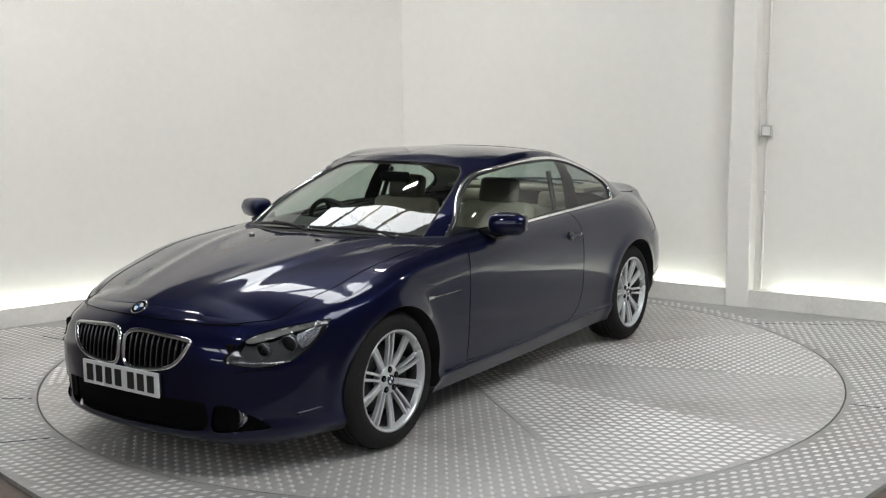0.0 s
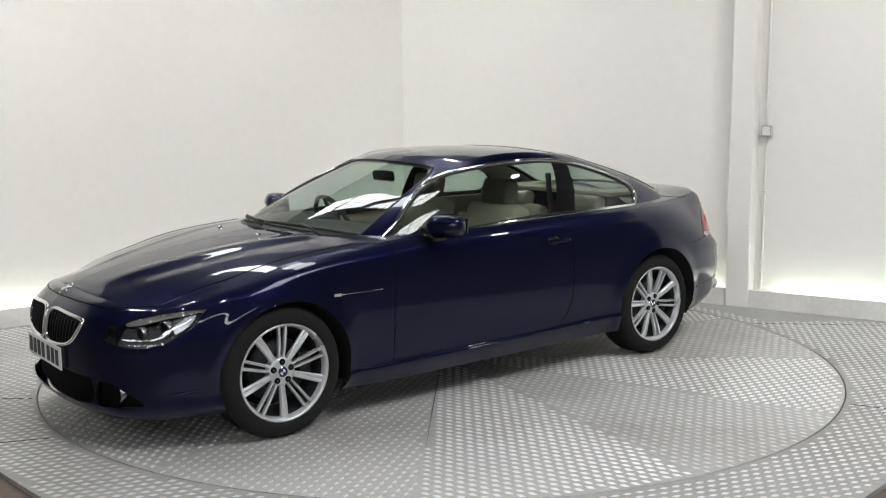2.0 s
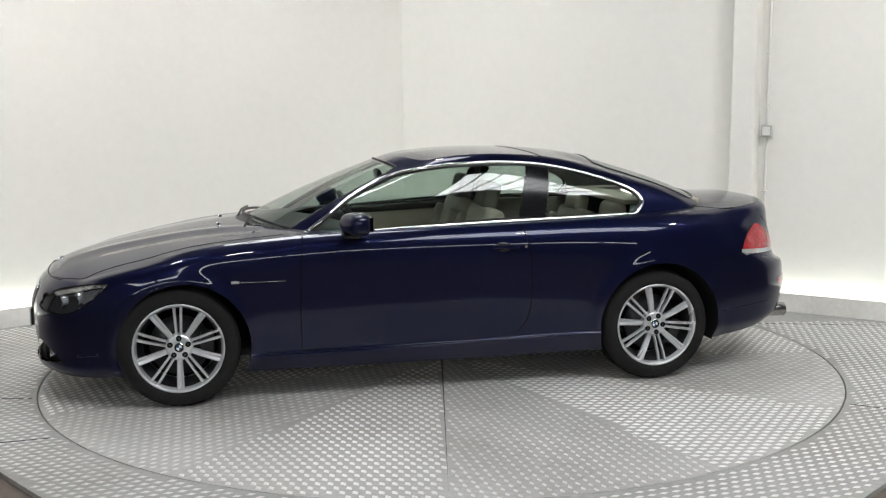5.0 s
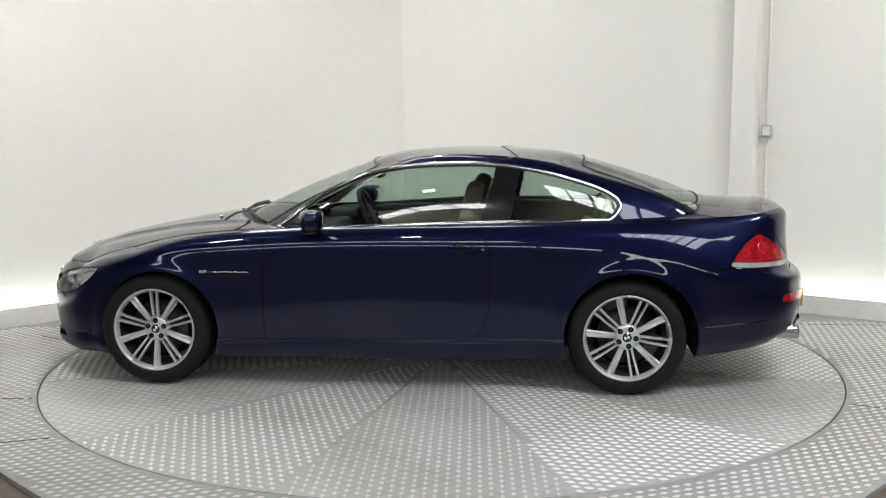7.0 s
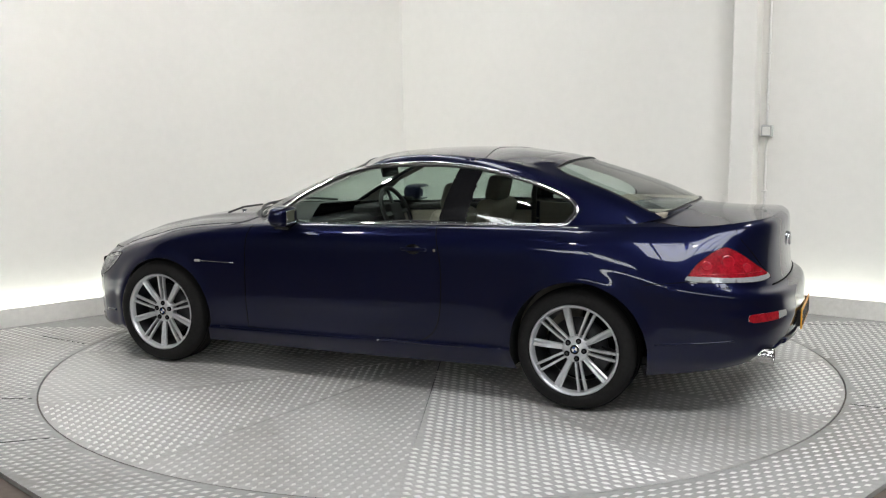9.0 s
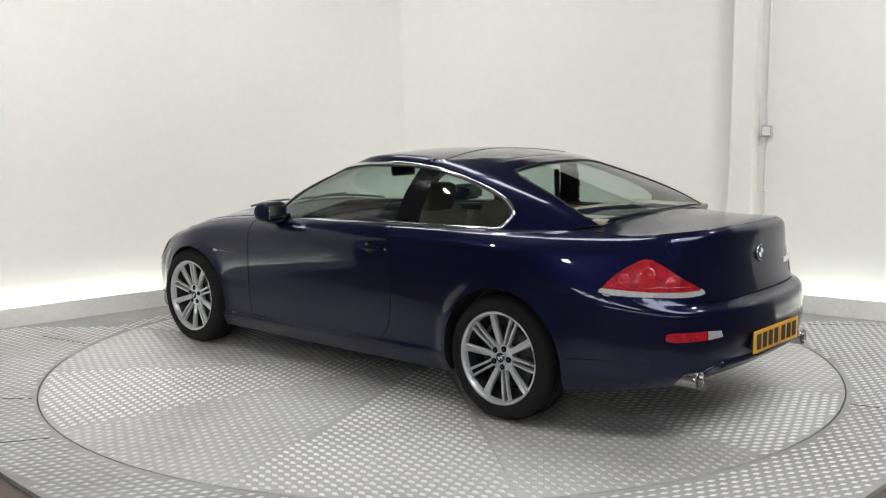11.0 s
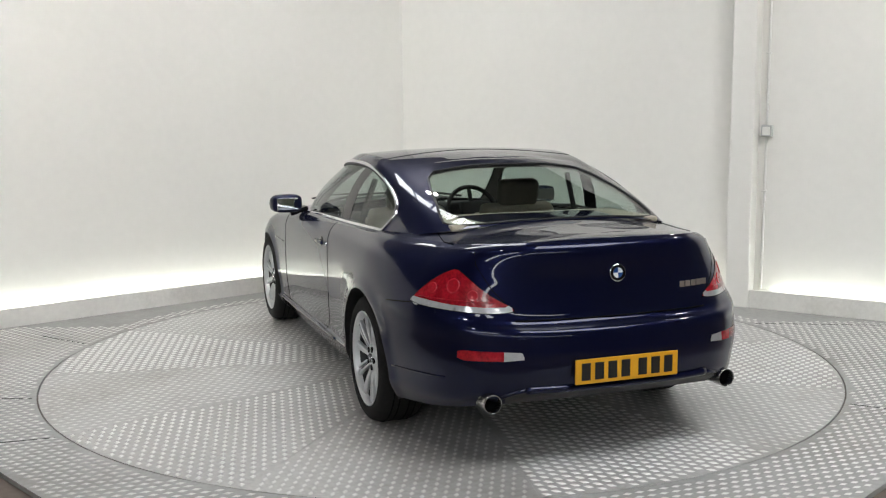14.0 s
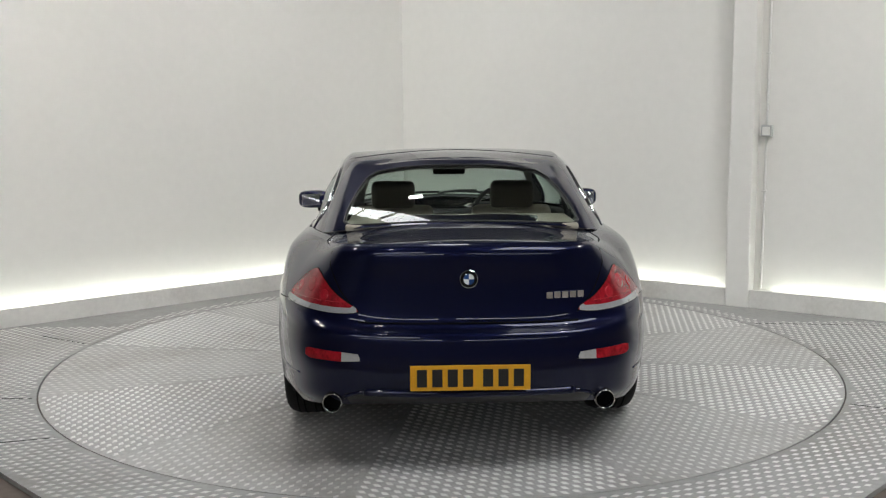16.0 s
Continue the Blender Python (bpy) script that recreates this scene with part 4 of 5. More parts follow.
def build_decks():
    us = np.linspace(0, 10, 170)
    sh = Sheet(lambda p: deck(p, hood_cx, hood_z), us, np.linspace(0, 1, 60))
    rear_edge = lambda y: 1.07 - 0.36 * (y / 0.70) ** 2
    edge_y = lambda x: np.interp(x, [0.7, 1.2, 1.6, 1.9, 2.05, 2.2], [0.745, 0.735, 0.70, 0.63, 0.52, 0.30])

    def other(p, P):
        return ["cowl" if x < rear_edge(y) and y < 0.72 else ("bonnet" if y < edge_y(x) else "wing_top") for x, y, z in P]
    P, names = sh.pieces(other)
    N = sh.normals()
    up = N[:, 2].mean() > 0
    if not up:
        sh.quads = sh.quads[:, ::-1]
    bonnet = sh.emit("bonnet", P, np.where(names == "bonnet")[0], PAINT, car, (1, -1))
    for s in (1, -1):
        sh.emit("wing_top", P, np.where(names == "wing_top")[0], PAINT, car, (s,))
    sh.emit("scuttle_panel", P, np.where(names == "cowl")[0], BLACK, car, (1, -1), "black scuttle panel under the wipers")
    # shut line round the bonnet
    f = lambda x, y: float(deck_height(x, y))
    for s in (1, -1):
        pts = []
        for x in np.linspace(0.80, 2.16, 80):
            y = float(edge_y(x))
            pts.append((x, y * s, f(x, y) - 0.0005))
        tube("shut_line", pts, 0.003, GAP, bonnet, n=6)
        # washer jets
        part("washer_jet", box_bm(0.022, 0.03, 0.012, pose(1.17, 0.24 * s, f(1.17, 0.24) + 0.005), 0.005), CHROME, bonnet)
    us = np.linspace(13.6, 21, 130)
    sh = Sheet(lambda p: deck(p, boot_cx, boot_z), us, np.linspace(0, 1, 60))
    P, names = sh.pieces(lambda p, P: ["boot_lid" if y < np.interp(x, [-2.2, -1.9, -1.7], [0.62, 0.66, 0.62]) and x < -1.60 else "quarter_top" for x, y, z in P])
    if sh.normals()[:, 2].mean() < 0:
        sh.quads = sh.quads[:, ::-1]
    lid = sh.emit("boot_lid", P, np.where(names == "boot_lid")[0], PAINT, car, (1, -1))
    for s in (1, -1):
        sh.emit("quarter_top", P, np.where(names == "quarter_top")[0], PAINT, car, (s,))
        pts = []
        for x in np.linspace(-2.20, -1.66, 30):
            y = float(np.interp(x, [-2.2, -1.9, -1.7], [0.62, 0.66, 0.62]))
            gap = np.hypot(P[:, 0] - x, P[:, 1] - y)
            near = np.argsort(gap)[:6]
            if gap[near[0]] > 0.012:
                continue
            A = np.c_[P[near, :2] - [x, y], np.ones(6)]
            pts.append((x, y * s, np.linalg.lstsq(A, P[near, 2], rcond=None)[0][2] - 0.0005))
        tube("shut_line", pts, 0.003, GAP, lid, n=6)
    return bonnet, lid


def deck_height(x, y):
    """Height of the front deck over a place of the plan."""
    us = np.linspace(0.3, 10, 80)
    ts = np.linspace(0, 1, 40)
    p = np.stack(np.meshgrid(us, ts, indexing="ij"), -1).reshape(-1, 2)
    if "P" not in DECK:
        DECK["P"] = deck(p, hood_cx, hood_z)
    P = DECK["P"]
    d = (P[:, 0] - x) ** 2 + (P[:, 1] - abs(y)) ** 2
    k = np.argsort(d)[:6]
    A = np.c_[P[k, :2] - [x, abs(y)], np.ones(6)]
    return np.linalg.lstsq(A, P[k, 2], rcond=None)[0][2]


DECK = {}

# ---- greenhouse ----
BASE = [(1.00, 0, 0.975), (0.965, 0.28, 0.965), (0.86, 0.52, 0.940), (0.69, 0.725, 0.908), (0.42, 0.795, 0.925), (0.0, 0.818, 0.950), (-0.55, 0.822, 0.972),
        (-1.0, 0.808, 0.985), (-1.36, 0.775, 0.992), (-1.62, 0.710, 1.005), (-1.78, 0.590, 1.035), (-1.86, 0.30, 1.066), (-1.885, 0, 1.072)]
WAIST = [(0.615, 0, 1.149), (0.59, 0.276, 1.141), (0.5, 0.502, 1.121), (0.38, 0.684, 1.109), (0.18, 0.729, 1.133), (-0.12, 0.756, 1.158),
        (-0.52, 0.762, 1.173), (-0.86, 0.749, 1.173), (-1.15, 0.716, 1.158), (-1.36, 0.658, 1.156), (-1.52, 0.553, 1.156), (-1.6, 0.281,
        1.176), (-1.622, 0, 1.182)]
TOP = [(0.19, 0, 1.309), (0.17, 0.257, 1.302), (0.11, 0.441, 1.285), (0.03, 0.587, 1.28), (-0.08, 0.631, 1.302), (-0.28, 0.657, 1.322),
        (-0.5, 0.662, 1.327), (-0.72, 0.651, 1.314), (-0.9, 0.628, 1.297), (-1.04, 0.586, 1.283), (-1.12, 0.495, 1.28), (-1.17, 0.263,
        1.308), (-1.18, 0, 1.315)]
CANT = [(0.06, 0, 1.349), (0.05, 0.226, 1.343), (0.01, 0.402, 1.331), (-0.05, 0.535, 1.325), (-0.14, 0.582, 1.341), (-0.3, 0.606, 1.358),
        (-0.49, 0.61, 1.361), (-0.67, 0.6, 1.35), (-0.81, 0.577, 1.336), (-0.92, 0.535, 1.321), (-0.98, 0.453, 1.319), (-1.02, 0.237,
        1.342), (-1.03, 0, 1.348)]
house_rows = [spline(r) for r in (BASE, WAIST, TOP, CANT)]


def house(p):
    i, u = np.clip(p[..., 0], 0, 12), np.clip(p[..., 1], 0, 3)
    a = np.stack([f(i) for f in house_rows])
    # natural cubic over four rows
    w = spline(np.eye(4))(u)
    P = np.einsum("nk,knc->nc", w, a)
    P[:, 1] = np.maximum(P[:, 1], 0)
    P[i <= 0, 1] = 0
    P[i >= 12, 1] = 0
    return P


SIDE_WINDOW = smooth_poly([(0.685, 0.912), (0.60, 0.982), (0.49, 1.068), (0.37, 1.145), (0.20, 1.225), (0.03, 1.272), (-0.18, 1.302), (-0.38, 1.313), (-0.54, 1.312),
                           (-0.74, 1.294), (-0.95, 1.252), (-1.15, 1.195), (-1.29, 1.138), (-1.345, 1.090), (-1.345, 1.050), (-1.305, 1.002), (-1.20, 0.992), (-0.80, 0.984), (-0.40, 0.974), (0.0, 0.958), (0.35, 0.936), (0.55, 0.920)], 5)
P_SIDE = lambda p, P: np.stack([np.where((p[:, 0] > 2.6) & (p[:, 0] < 10.2), P[:, 0], 9), P[:, 2]], -1)
P_IU = lambda p, P: np.stack([p[:, 0] * 0.25, p[:, 1] * 0.2], -1)
SCREEN = np.array([(i * 0.25, u * 0.2) for i, u in [(-0.5, -0.2), (1.9, -0.2), (2.46, 0.0), (2.41, 0.6), (2.33, 1.2), (2.22, 1.75), (2.02, 2.0), (1.5, 2.05), (-0.5, 2.05)]])
REAR_SCREEN = np.array([(i * 0.25, u * 0.2) for i, u in [(12.5, 0.10), (11.5, 0.10), (10.6, 0.10), (10.12, 0.16), (9.95, 0.30), (9.93, 0.7), (9.98, 1.3), (10.08, 1.75), (10.3, 2.0), (11.0, 2.06), (12.5, 2.06)]])


def build_house():
    s_ = np.linspace(0, 12, 2001)
    ln = np.concatenate([[0], np.cumsum(np.linalg.norm(np.diff(house_rows[1](s_), axis=0), axis=1))])
    us = np.interp(np.linspace(0, ln[-1], 240), ln, s_)
    sh = Sheet(house, us, np.linspace(0, 3, 46))
    sh.cut("side_window", P_SIDE, SIDE_WINDOW, 0.009)
    B_PILLAR = np.array([(-0.535, 0.93), (-0.650, 1.34), (-0.790, 1.34), (-0.715, 0.93)])
    sh.cut("pillar", P_SIDE, B_PILLAR, 0.009)
    sh.cuts[-1] = ("pillar", lambda p, P: np.where(inside(SIDE_WINDOW, P_SIDE(p, P))[:, None], P_SIDE(p, P), 9.0), B_PILLAR)
    sh.cut("windscreen", P_IU, SCREEN, 0.006)
    sh.cut("rear_screen", P_IU, REAR_SCREEN, 0.006)
    P, names = sh.pieces(lambda p, P: ["shell"] * len(P))
    N = sh.normals()
    if (N[:, 1] * P[:, 1]).mean() < 0:
        N = -N
        sh.quads = sh.quads[:, ::-1]
    side = names == "side_window"
    cx = P[sh.quads].mean(1)[:, 0]
    roof_sh = sh.emit("roof_frame", P, np.where(names == "shell")[0], PAINT, car, (1, -1))
    sh.emit("roof_lining_side", P, np.where(names == "shell")[0], LINER, roof_sh, (1, -1), "", -0.022, N)
    for s in (1, -1):
        sw = sh.emit("door_window", P, np.where(side & (cx > -0.62))[0], GLASS, car, (s,), "tinted frameless door window", -0.006, N)
        qw = sh.emit("quarter_window", P, np.where(side & (cx <= -0.62))[0], GLASS, car, (s,), "tinted rear quarter window", -0.006, N)
        for o in (sw, qw):
            o.visible_shadow = False
        sh.emit("centre_pillar", P, np.where(names == "pillar")[0], GLOSS_BLACK, car, (s,), "black centre pillar", -0.004, N)
        # chrome strip round the side windows
        pts = []
        for x, z in SIDE_WINDOW:
            pts.append(side_place(P, sh, x, z, s))
        tube("chrome_strip", pts, 0.0115, CHROME, car, "chrome strip round the side windows", n=8, closed=True)
        # dark rubber inside the strip
        c = SIDE_WINDOW.mean(0)
        pts = []
        for x, z in SIDE_WINDOW:
            d = np.array([x, z]) - c
            q = np.array([x, z]) - d / np.linalg.norm(d) * 0.015
            a = side_place(P, sh, q[0], q[1], s)
            pts.append((a[0], a[1] - 0.004 * s, a[2]))
        tube("window_seal", pts, 0.008, BLACK, car, n=6, closed=True)
    ws = sh.emit("windscreen", P, np.where(names == "windscreen")[0], SCREEN_GLASS, car, (1, -1), "clear curved windscreen", -0.003, N)
    rs = sh.emit("rear_window", P, np.where(names == "rear_screen")[0], SCREEN_GLASS, car, (1, -1), "curved rear window", -0.003, N)
    for o, poly in ((ws, SCREEN), (rs, REAR_SCREEN)):
        o.visible_shadow = False
        fine = house(np.stack([np.interp(np.linspace(0, 1, 90), np.linspace(0, 1, len(poly)), np.clip(poly[:, 0] / 0.25, 0, 12)),
                               np.interp(np.linspace(0, 1, 90), np.linspace(0, 1, len(poly)), np.clip(poly[:, 1] / 0.2, 0, 3))], -1))
        loop = [tuple(q) for q in fine] + [(q[0], -q[1], q[2]) for q in fine[::-1]]
        tube("screen_seal", loop, 0.006, BLACK, o, n=6, closed=True)
    # roof skin: from the cant rail to the middle
    roof_z = curve_of([-1.04, -0.95, -0.69, -0.45, -0.31, -0.10, 0.06], [1.348, 1.360, 1.381, 1.385, 1.382, 1.368, 1.349])

    def roof(p):
        i, t = p[..., 0], p[..., 1]
        E = house(np.stack([i, np.full(len(i), 3.0)], -1))
        xc = 0.06 - 1.09 * (i / 12)
        k = 1 - (1 - t) ** 2.0
        zc = roof_z(xc)
        return np.stack([E[:, 0] * (1 - t) + xc * t, E[:, 1] * (1 - t), E[:, 2] + (zc - E[:, 2]) * k], -1)
    rf = Sheet(roof, np.linspace(0, 12, 90), np.linspace(0, 1, 40))
    RP, _ = rf.pieces(lambda p, P: ["roof"] * len(P))
    if rf.normals()[:, 2].mean() < 0:
        rf.quads = rf.quads[:, ::-1]
    rp = rf.emit("roof_panel", RP, np.arange(len(rf.quads)), PAINT, car, (1, -1))
    rf.emit("headlining", RP, np.arange(len(rf.quads)), LINER, rp, (1, -1), "", -0.02, np.tile([0, 0, 1.0], (len(RP), 1)))
    # joint across the roof
    pts = []
    for k in range(-12, 13):
        t = 1 - abs(k) / 12
        q = roof(np.array([[7.6, t]]))[0]
        pts.append((q[0] , math.copysign(q[1], k), q[2] - 0.0003))
    tube("roof_joint", pts, 0.0028, GAP, rp, n=6)
    return rp


def side_place(P, sh, x, z, s):
    m = (sh.p[:, 0] > 2.4) & (sh.p[:, 0] < 10.4)
    Q = P[m]
    k = np.argsort((Q[:, 0] - x) ** 2 + (Q[:, 2] - z) ** 2)[:8]
    A = np.c_[Q[k][:, [0, 2]] - [x, z], np.ones(8)]
    y = np.linalg.lstsq(A, Q[k, 1], rcond=None)[0][2]
    return (x, y * s, z)


# ---- wheels ----
def build_wheel():
    """A wheel that faces +Y, its middle at the origin, the hub face near 0."""
    wh = new("wheel")
    t = lathe([(0.222, -0.205), (0.232, -0.216), (0.262, -0.226), (0.300, -0.222), (0.324, -0.206), (0.333, -0.18), (0.3355, -0.125), (0.3355, -0.085), (0.333, -0.03),
               (0.324, -0.004), (0.318, 0.006), (0.300, 0.019), (0.270, 0.024), (0.254, 0.020), (0.245, 0.010), (0.236, 0.004)], 72)
    ty = part("tyre", t, RUBBER, wh, "black low-profile tyre", smooth=True, sharp=50)
    for y in (-0.045, -0.078, -0.132, -0.165):
        pts = [(0.3362 * math.sin(w), y, 0.3362 * math.cos(w)) for w in np.linspace(0, 2 * math.pi, 73)[:-1]]
        tube("tread_groove", pts, 0.004, GAP, ty, n=6, closed=True, flat=0.5)
    rim = part("rim", lathe([(0.236, 0.004), (0.249, 0.010), (0.249, 0.016), (0.242, 0.018), (0.236, 0.012), (0.231, -0.002), (0.226, -0.018)], 72), ALLOY, wh, "silver alloy rim", smooth=True, sharp=60)
    # barrel in dark metal: shade behind the spokes put into the colour
    part("rim_barrel", lathe([(0.226, -0.018), (0.212, -0.06), (0.203, -0.14), (0.215, -0.19), (0.228, -0.205)], 72), DARK_METAL, rim, smooth=True)
    # spokes: five broad ones and five pairs of thin ones

    def spoke(w, width0, width1, shift0, shift1, dish):
        bm = bmesh.new()
        rows = []
        n = 8
        for j in range(n + 1):
            k = j / n
            r = 0.052 + (0.236 - 0.052) * k
            y = -0.024 + 0.024 * (k ** 1.6) + 0.009 * math.sin(k * math.pi)
            hw = (width0 * (1 - k) + width1 * k) / 2
            cshift = shift0 * (1 - k) + shift1 * k
            th = 0.020
            ring = [(cshift - hw, y - th), (cshift - hw, y - 0.006), (cshift - hw * 0.7, y), (cshift, y - dish * (0.4 + k)), (cshift + hw * 0.7, y), (cshift + hw, y - 0.006), (cshift + hw, y - th)]
            rows.append([bm.verts.new((a * math.cos(w) + r * math.sin(w), b, -a * math.sin(w) + r * math.cos(w))) for a, b in ring])
        for a, b in zip(rows, rows[1:]):
            for c in range(7):
                bm.faces.new((a[c], a[(c + 1) % 7], b[(c + 1) % 7], b[c]))
        bmesh.ops.recalc_face_normals(bm, faces=bm.faces[:])
        part("spoke", bm, ALLOY, rim, smooth=True, sharp=40)
    for k in range(5):
        w = 2 * math.pi * k / 5 + radians(36)
        spoke(w, 0.030, 0.043, 0, 0, 0.006)
        w += radians(36)
        spoke(w, 0.013, 0.016, -0.0115, -0.0195, 0.001)
        spoke(w, 0.013, 0.016, 0.0115, 0.0195, 0.001)
    hub = part("hub", lathe([(0.001, -0.020), (0.034, -0.018), (0.040, -0.016), (0.060, -0.017), (0.072, -0.022), (0.076, -0.034), (0.076, -0.06)], 40), ALLOY, rim, smooth=True)
    for k in range(5):
        w = 2 * math.pi * k / 5
        m = pose(0.051 * math.sin(w), -0.016, 0.051 * math.cos(w), 90)
        # black disc paints the shade of the hole round each bolt
        part("bolt_in_dark_hole", cyl_bm(0.0155, 0.007, m, 16), GAP, rim)
        part("bolt_in_dark_hole", cyl_bm(0.0075, 0.010, m, 6), DARK_METAL, rim)
    roundel(rim, pose(0, -0.014, 0) @ Matrix.Rotation(radians(-90), 4, "X"), 0.027)
    # disc colour darkened likewise, for the shade inside the wheel
    part("brake_disc", lathe([(0.07, -0.075), (0.165, -0.075), (0.165, -0.10), (0.07, -0.10)], 48), DARK_METAL, wh, "grey steel brake disc darkened for the shade behind the spokes", smooth=True)
    bm = box_bm(0.075, 0.07, 0.15, pose(-0.150, -0.085, 0.0), 0.015)
    part("brake_caliper", bm, DARK_METAL, wh, smooth=True)
    # black disc added to keep the gaps between spokes dark
    part("dark_spoke_backing", cyl_bm(0.20, 0.01, pose(0, -0.16, 0, 90), 40), GAP, wh)
    return wh


def roundel(parent, m, r):
    """A round emblem of four plain quarters, in blue and white, with a dark chrome-edged ring; faces +Z of m."""
    b = part("emblem", lathe([(0.0005, 0.004), (r * 0.97, 0.004), (r, 0.002), (r, -0.003)], 28), CHROME, parent, "round emblem with blue and white quarters", smooth=True)
    b.data.transform(m @ Matrix.Rotation(radians(90), 4, "X"))

    def disc(r0, r1, a0, a1, z, material):
        bm = bmesh.new()
        n = 14
        inner = [bm.verts.new((max(r0, 1e-5) * math.cos(a0 + (a1 - a0) * k / n), max(r0, 1e-5) * math.sin(a0 + (a1 - a0) * k / n), z)) for k in range(n + 1)]
        outer = [bm.verts.new((r1 * math.cos(a0 + (a1 - a0) * k / n), r1 * math.sin(a0 + (a1 - a0) * k / n), z)) for k in range(n + 1)]
        for k in range(n):
            bm.faces.new((inner[k], outer[k], outer[k + 1], inner[k + 1]))
        bm.transform(m)
        part("emblem_field", bm, material, b)
    h = math.pi / 2
    disc(0.62 * r, 0.93 * r, 0, 2 * math.pi, 0.0052, GLOSS_BLACK)
    for k in range(4):
        disc(0, 0.58 * r, k * h, (k + 1) * h, 0.0052, (BADGE_WHITE, BADGE_BLUE)[k % 2])


def place_wheels():
    wh = build_wheel()
    wh.parent = car
    wh.matrix_basis = pose(1.39, 0.885, 0.336, 0, 0, 0)
    copy_thing(wh, pose(-1.39, 0.900, 0.336, 0, -24, 0))
    for x, y in ((1.39, 0.885), (-1.39, 0.900)):
        copy_thing(wh, pose(x, -y, 0.336, 0, 10, 180))


# ---- ends: plates, emblems, exhausts ----
def number_plate(name, m, material, parent, label):
    """Local x across, y up, z towards the viewer; bars stand for the characters."""
    pl = part(name, box_bm(0.525, 0.113, 0.008, m, 0.003), material, parent, label)
    xs = [-0.205, -0.138, -0.071, -0.004, 0.083, 0.150, 0.217]
    for x in xs:
        part("bar", box_bm(0.044, 0.078, 0.003, m @ pose(x - 0.006, 0, 0.005)), PLATE_INK, pl)
    for x in (-0.248, 0.248):
        part("plate_screw", cyl_bm(0.006, 0.004, m @ pose(x, 0, 0.005), 12), material, pl)


def boot_x(y, z):
    """The boot face's x at a place across and up."""
    i = float(np.interp(-y, -plan(_s[3000:])[:, 1], _s[3000:]))
    for _ in range(4):
        P = skin_at([i], [row_of_z(i, z)])[0]
        i -= (y - P[1]) * 2.5
    return P[0] - 0.003


def build_ends(bonnet, lid):
    face_fwd = Matrix(((0, 0, 1, 0), (1, 0, 0, 0), (0, 1, 0, 0), (0, 0, 0, 1)))
    face_back = Matrix(((0, 0, -1, 0), (-1, 0, 0, 0), (0, 1, 0, 0), (0, 0, 0, 1)))
    number_plate("front_number_plate", pose(2.276, 0, 0.424) @ face_fwd, PLATE_WHITE, car, "white front number plate with black bars")
    part("plate_holder", box_bm(0.03, 0.50, 0.10, pose(2.262, 0, 0.424), 0.006), BLACK, car)
    number_plate("rear_number_plate", pose(-2.493, 0, 0.467) @ face_back, PLATE_YELLOW, car, "yellow rear number plate with black bars")
    part("plate_holder", box_bm(0.024, 0.49, 0.09, pose(-2.477, 0, 0.467), 0.006), BLACK, car)
    roundel(bonnet, pose(2.150, 0, 0.7300, 0, 34, 0) @ Matrix.Rotation(radians(90), 4, "Z"), 0.041)
    roundel(lid, pose(-2.392, 0, 0.885, 0, -86, 0) @ Matrix.Rotation(radians(-90), 4, "Z"), 0.041)
    # model lettering on the boot: plain chrome bars
    for k in range(5):
        part("letter_bar", box_bm(0.006, 0.028, 0.030, pose(boot_x(0.36 + 0.036 * k, 0.805), -0.36 - 0.036 * k, 0.805), 0.002), CHROME, lid)
    for s in (1, -1):
        bm = lathe([(0.039, 0.10), (0.039, -0.002), (0.0415, -0.006), (0.044, -0.002), (0.0445, 0.03), (0.042, 0.22)], 32)
        bm.transform(pose(-2.385, 0.612 * s, 0.330, 0, 0, -90))
        ex = part("exhaust_tailpipe", bm, PIPE, car, "round chrome exhaust tailpipe", smooth=True)
        part("pipe_bore", cyl_bm(0.039, 0.01, pose(-2.33, 0.612 * s, 0.330, 0, 90), 24), GAP, ex)
        # fins that frame the exhaust cut-outs
        P = on_skin([(18.45, 0.352), (18.6, 0.368), (18.8, 0.380), (19.0, 0.386)], 0.0)
        tube("cut_out_edge", [(q[0], q[1] * s, q[2]) for q in P], 0.010, PAINT, car, n=8)
        P = on_skin([(index_of_x(-1.82 - 0.03 * k), 0.402 + 0.002 * k) for k in range(14)], 0.0)
        tube("bumper_crease", [(q[0], q[1] * s, q[2]) for q in P], 0.0045, PAINT, car, n=8)
    # body coloured lip below the rear number plate
    P = on_skin([(18.95 + 0.1 * k, 0.386) for k in range(21)], 0.0)
    tube("rear_lip", [tuple(q) for q in P] + [(q[0], -q[1], q[2]) for q in P[-2::-1]], 0.019, PAINT, car, "body coloured lip of the rear bumper", n=12)
    # boot shut lines
    for s in (1, -1):
        P = on_skin([(18.75, 0.725), (18.55, 0.76), (18.2, 0.82), (17.95, 0.87), (17.6, 0.93), (17.45, 0.985)], 0.0)
        tube("shut_line", [(q[0], q[1] * s, q[2]) for q in P], 0.003, GAP, lid, n=6)
    P = on_skin([(18.75 + 0.15 * k, 0.690) for k in range(16)], 0.0)
    tube("shut_line", [tuple(q) for q in P] + [(q[0], -q[1], q[2]) for q in P[::-1]], 0.0045, GAP, lid, n=6)
    for s in (1, -1):
        P = on_skin([(index_of_x(-1.76 - 0.02 * k), 0.715 + 0.002 * k) for k in range(12)], 0.0)
        tube("shut_line", [(q[0], q[1] * s, q[2]) for q in P], 0.0025, GAP, lid, n=6)
    # front edge of the bonnet
    P = on_skin([(0.1 * k, 0.700 - 0.0052 * max(0, 0.1 * k - 0.5)) for k in range(33)], 0.0)
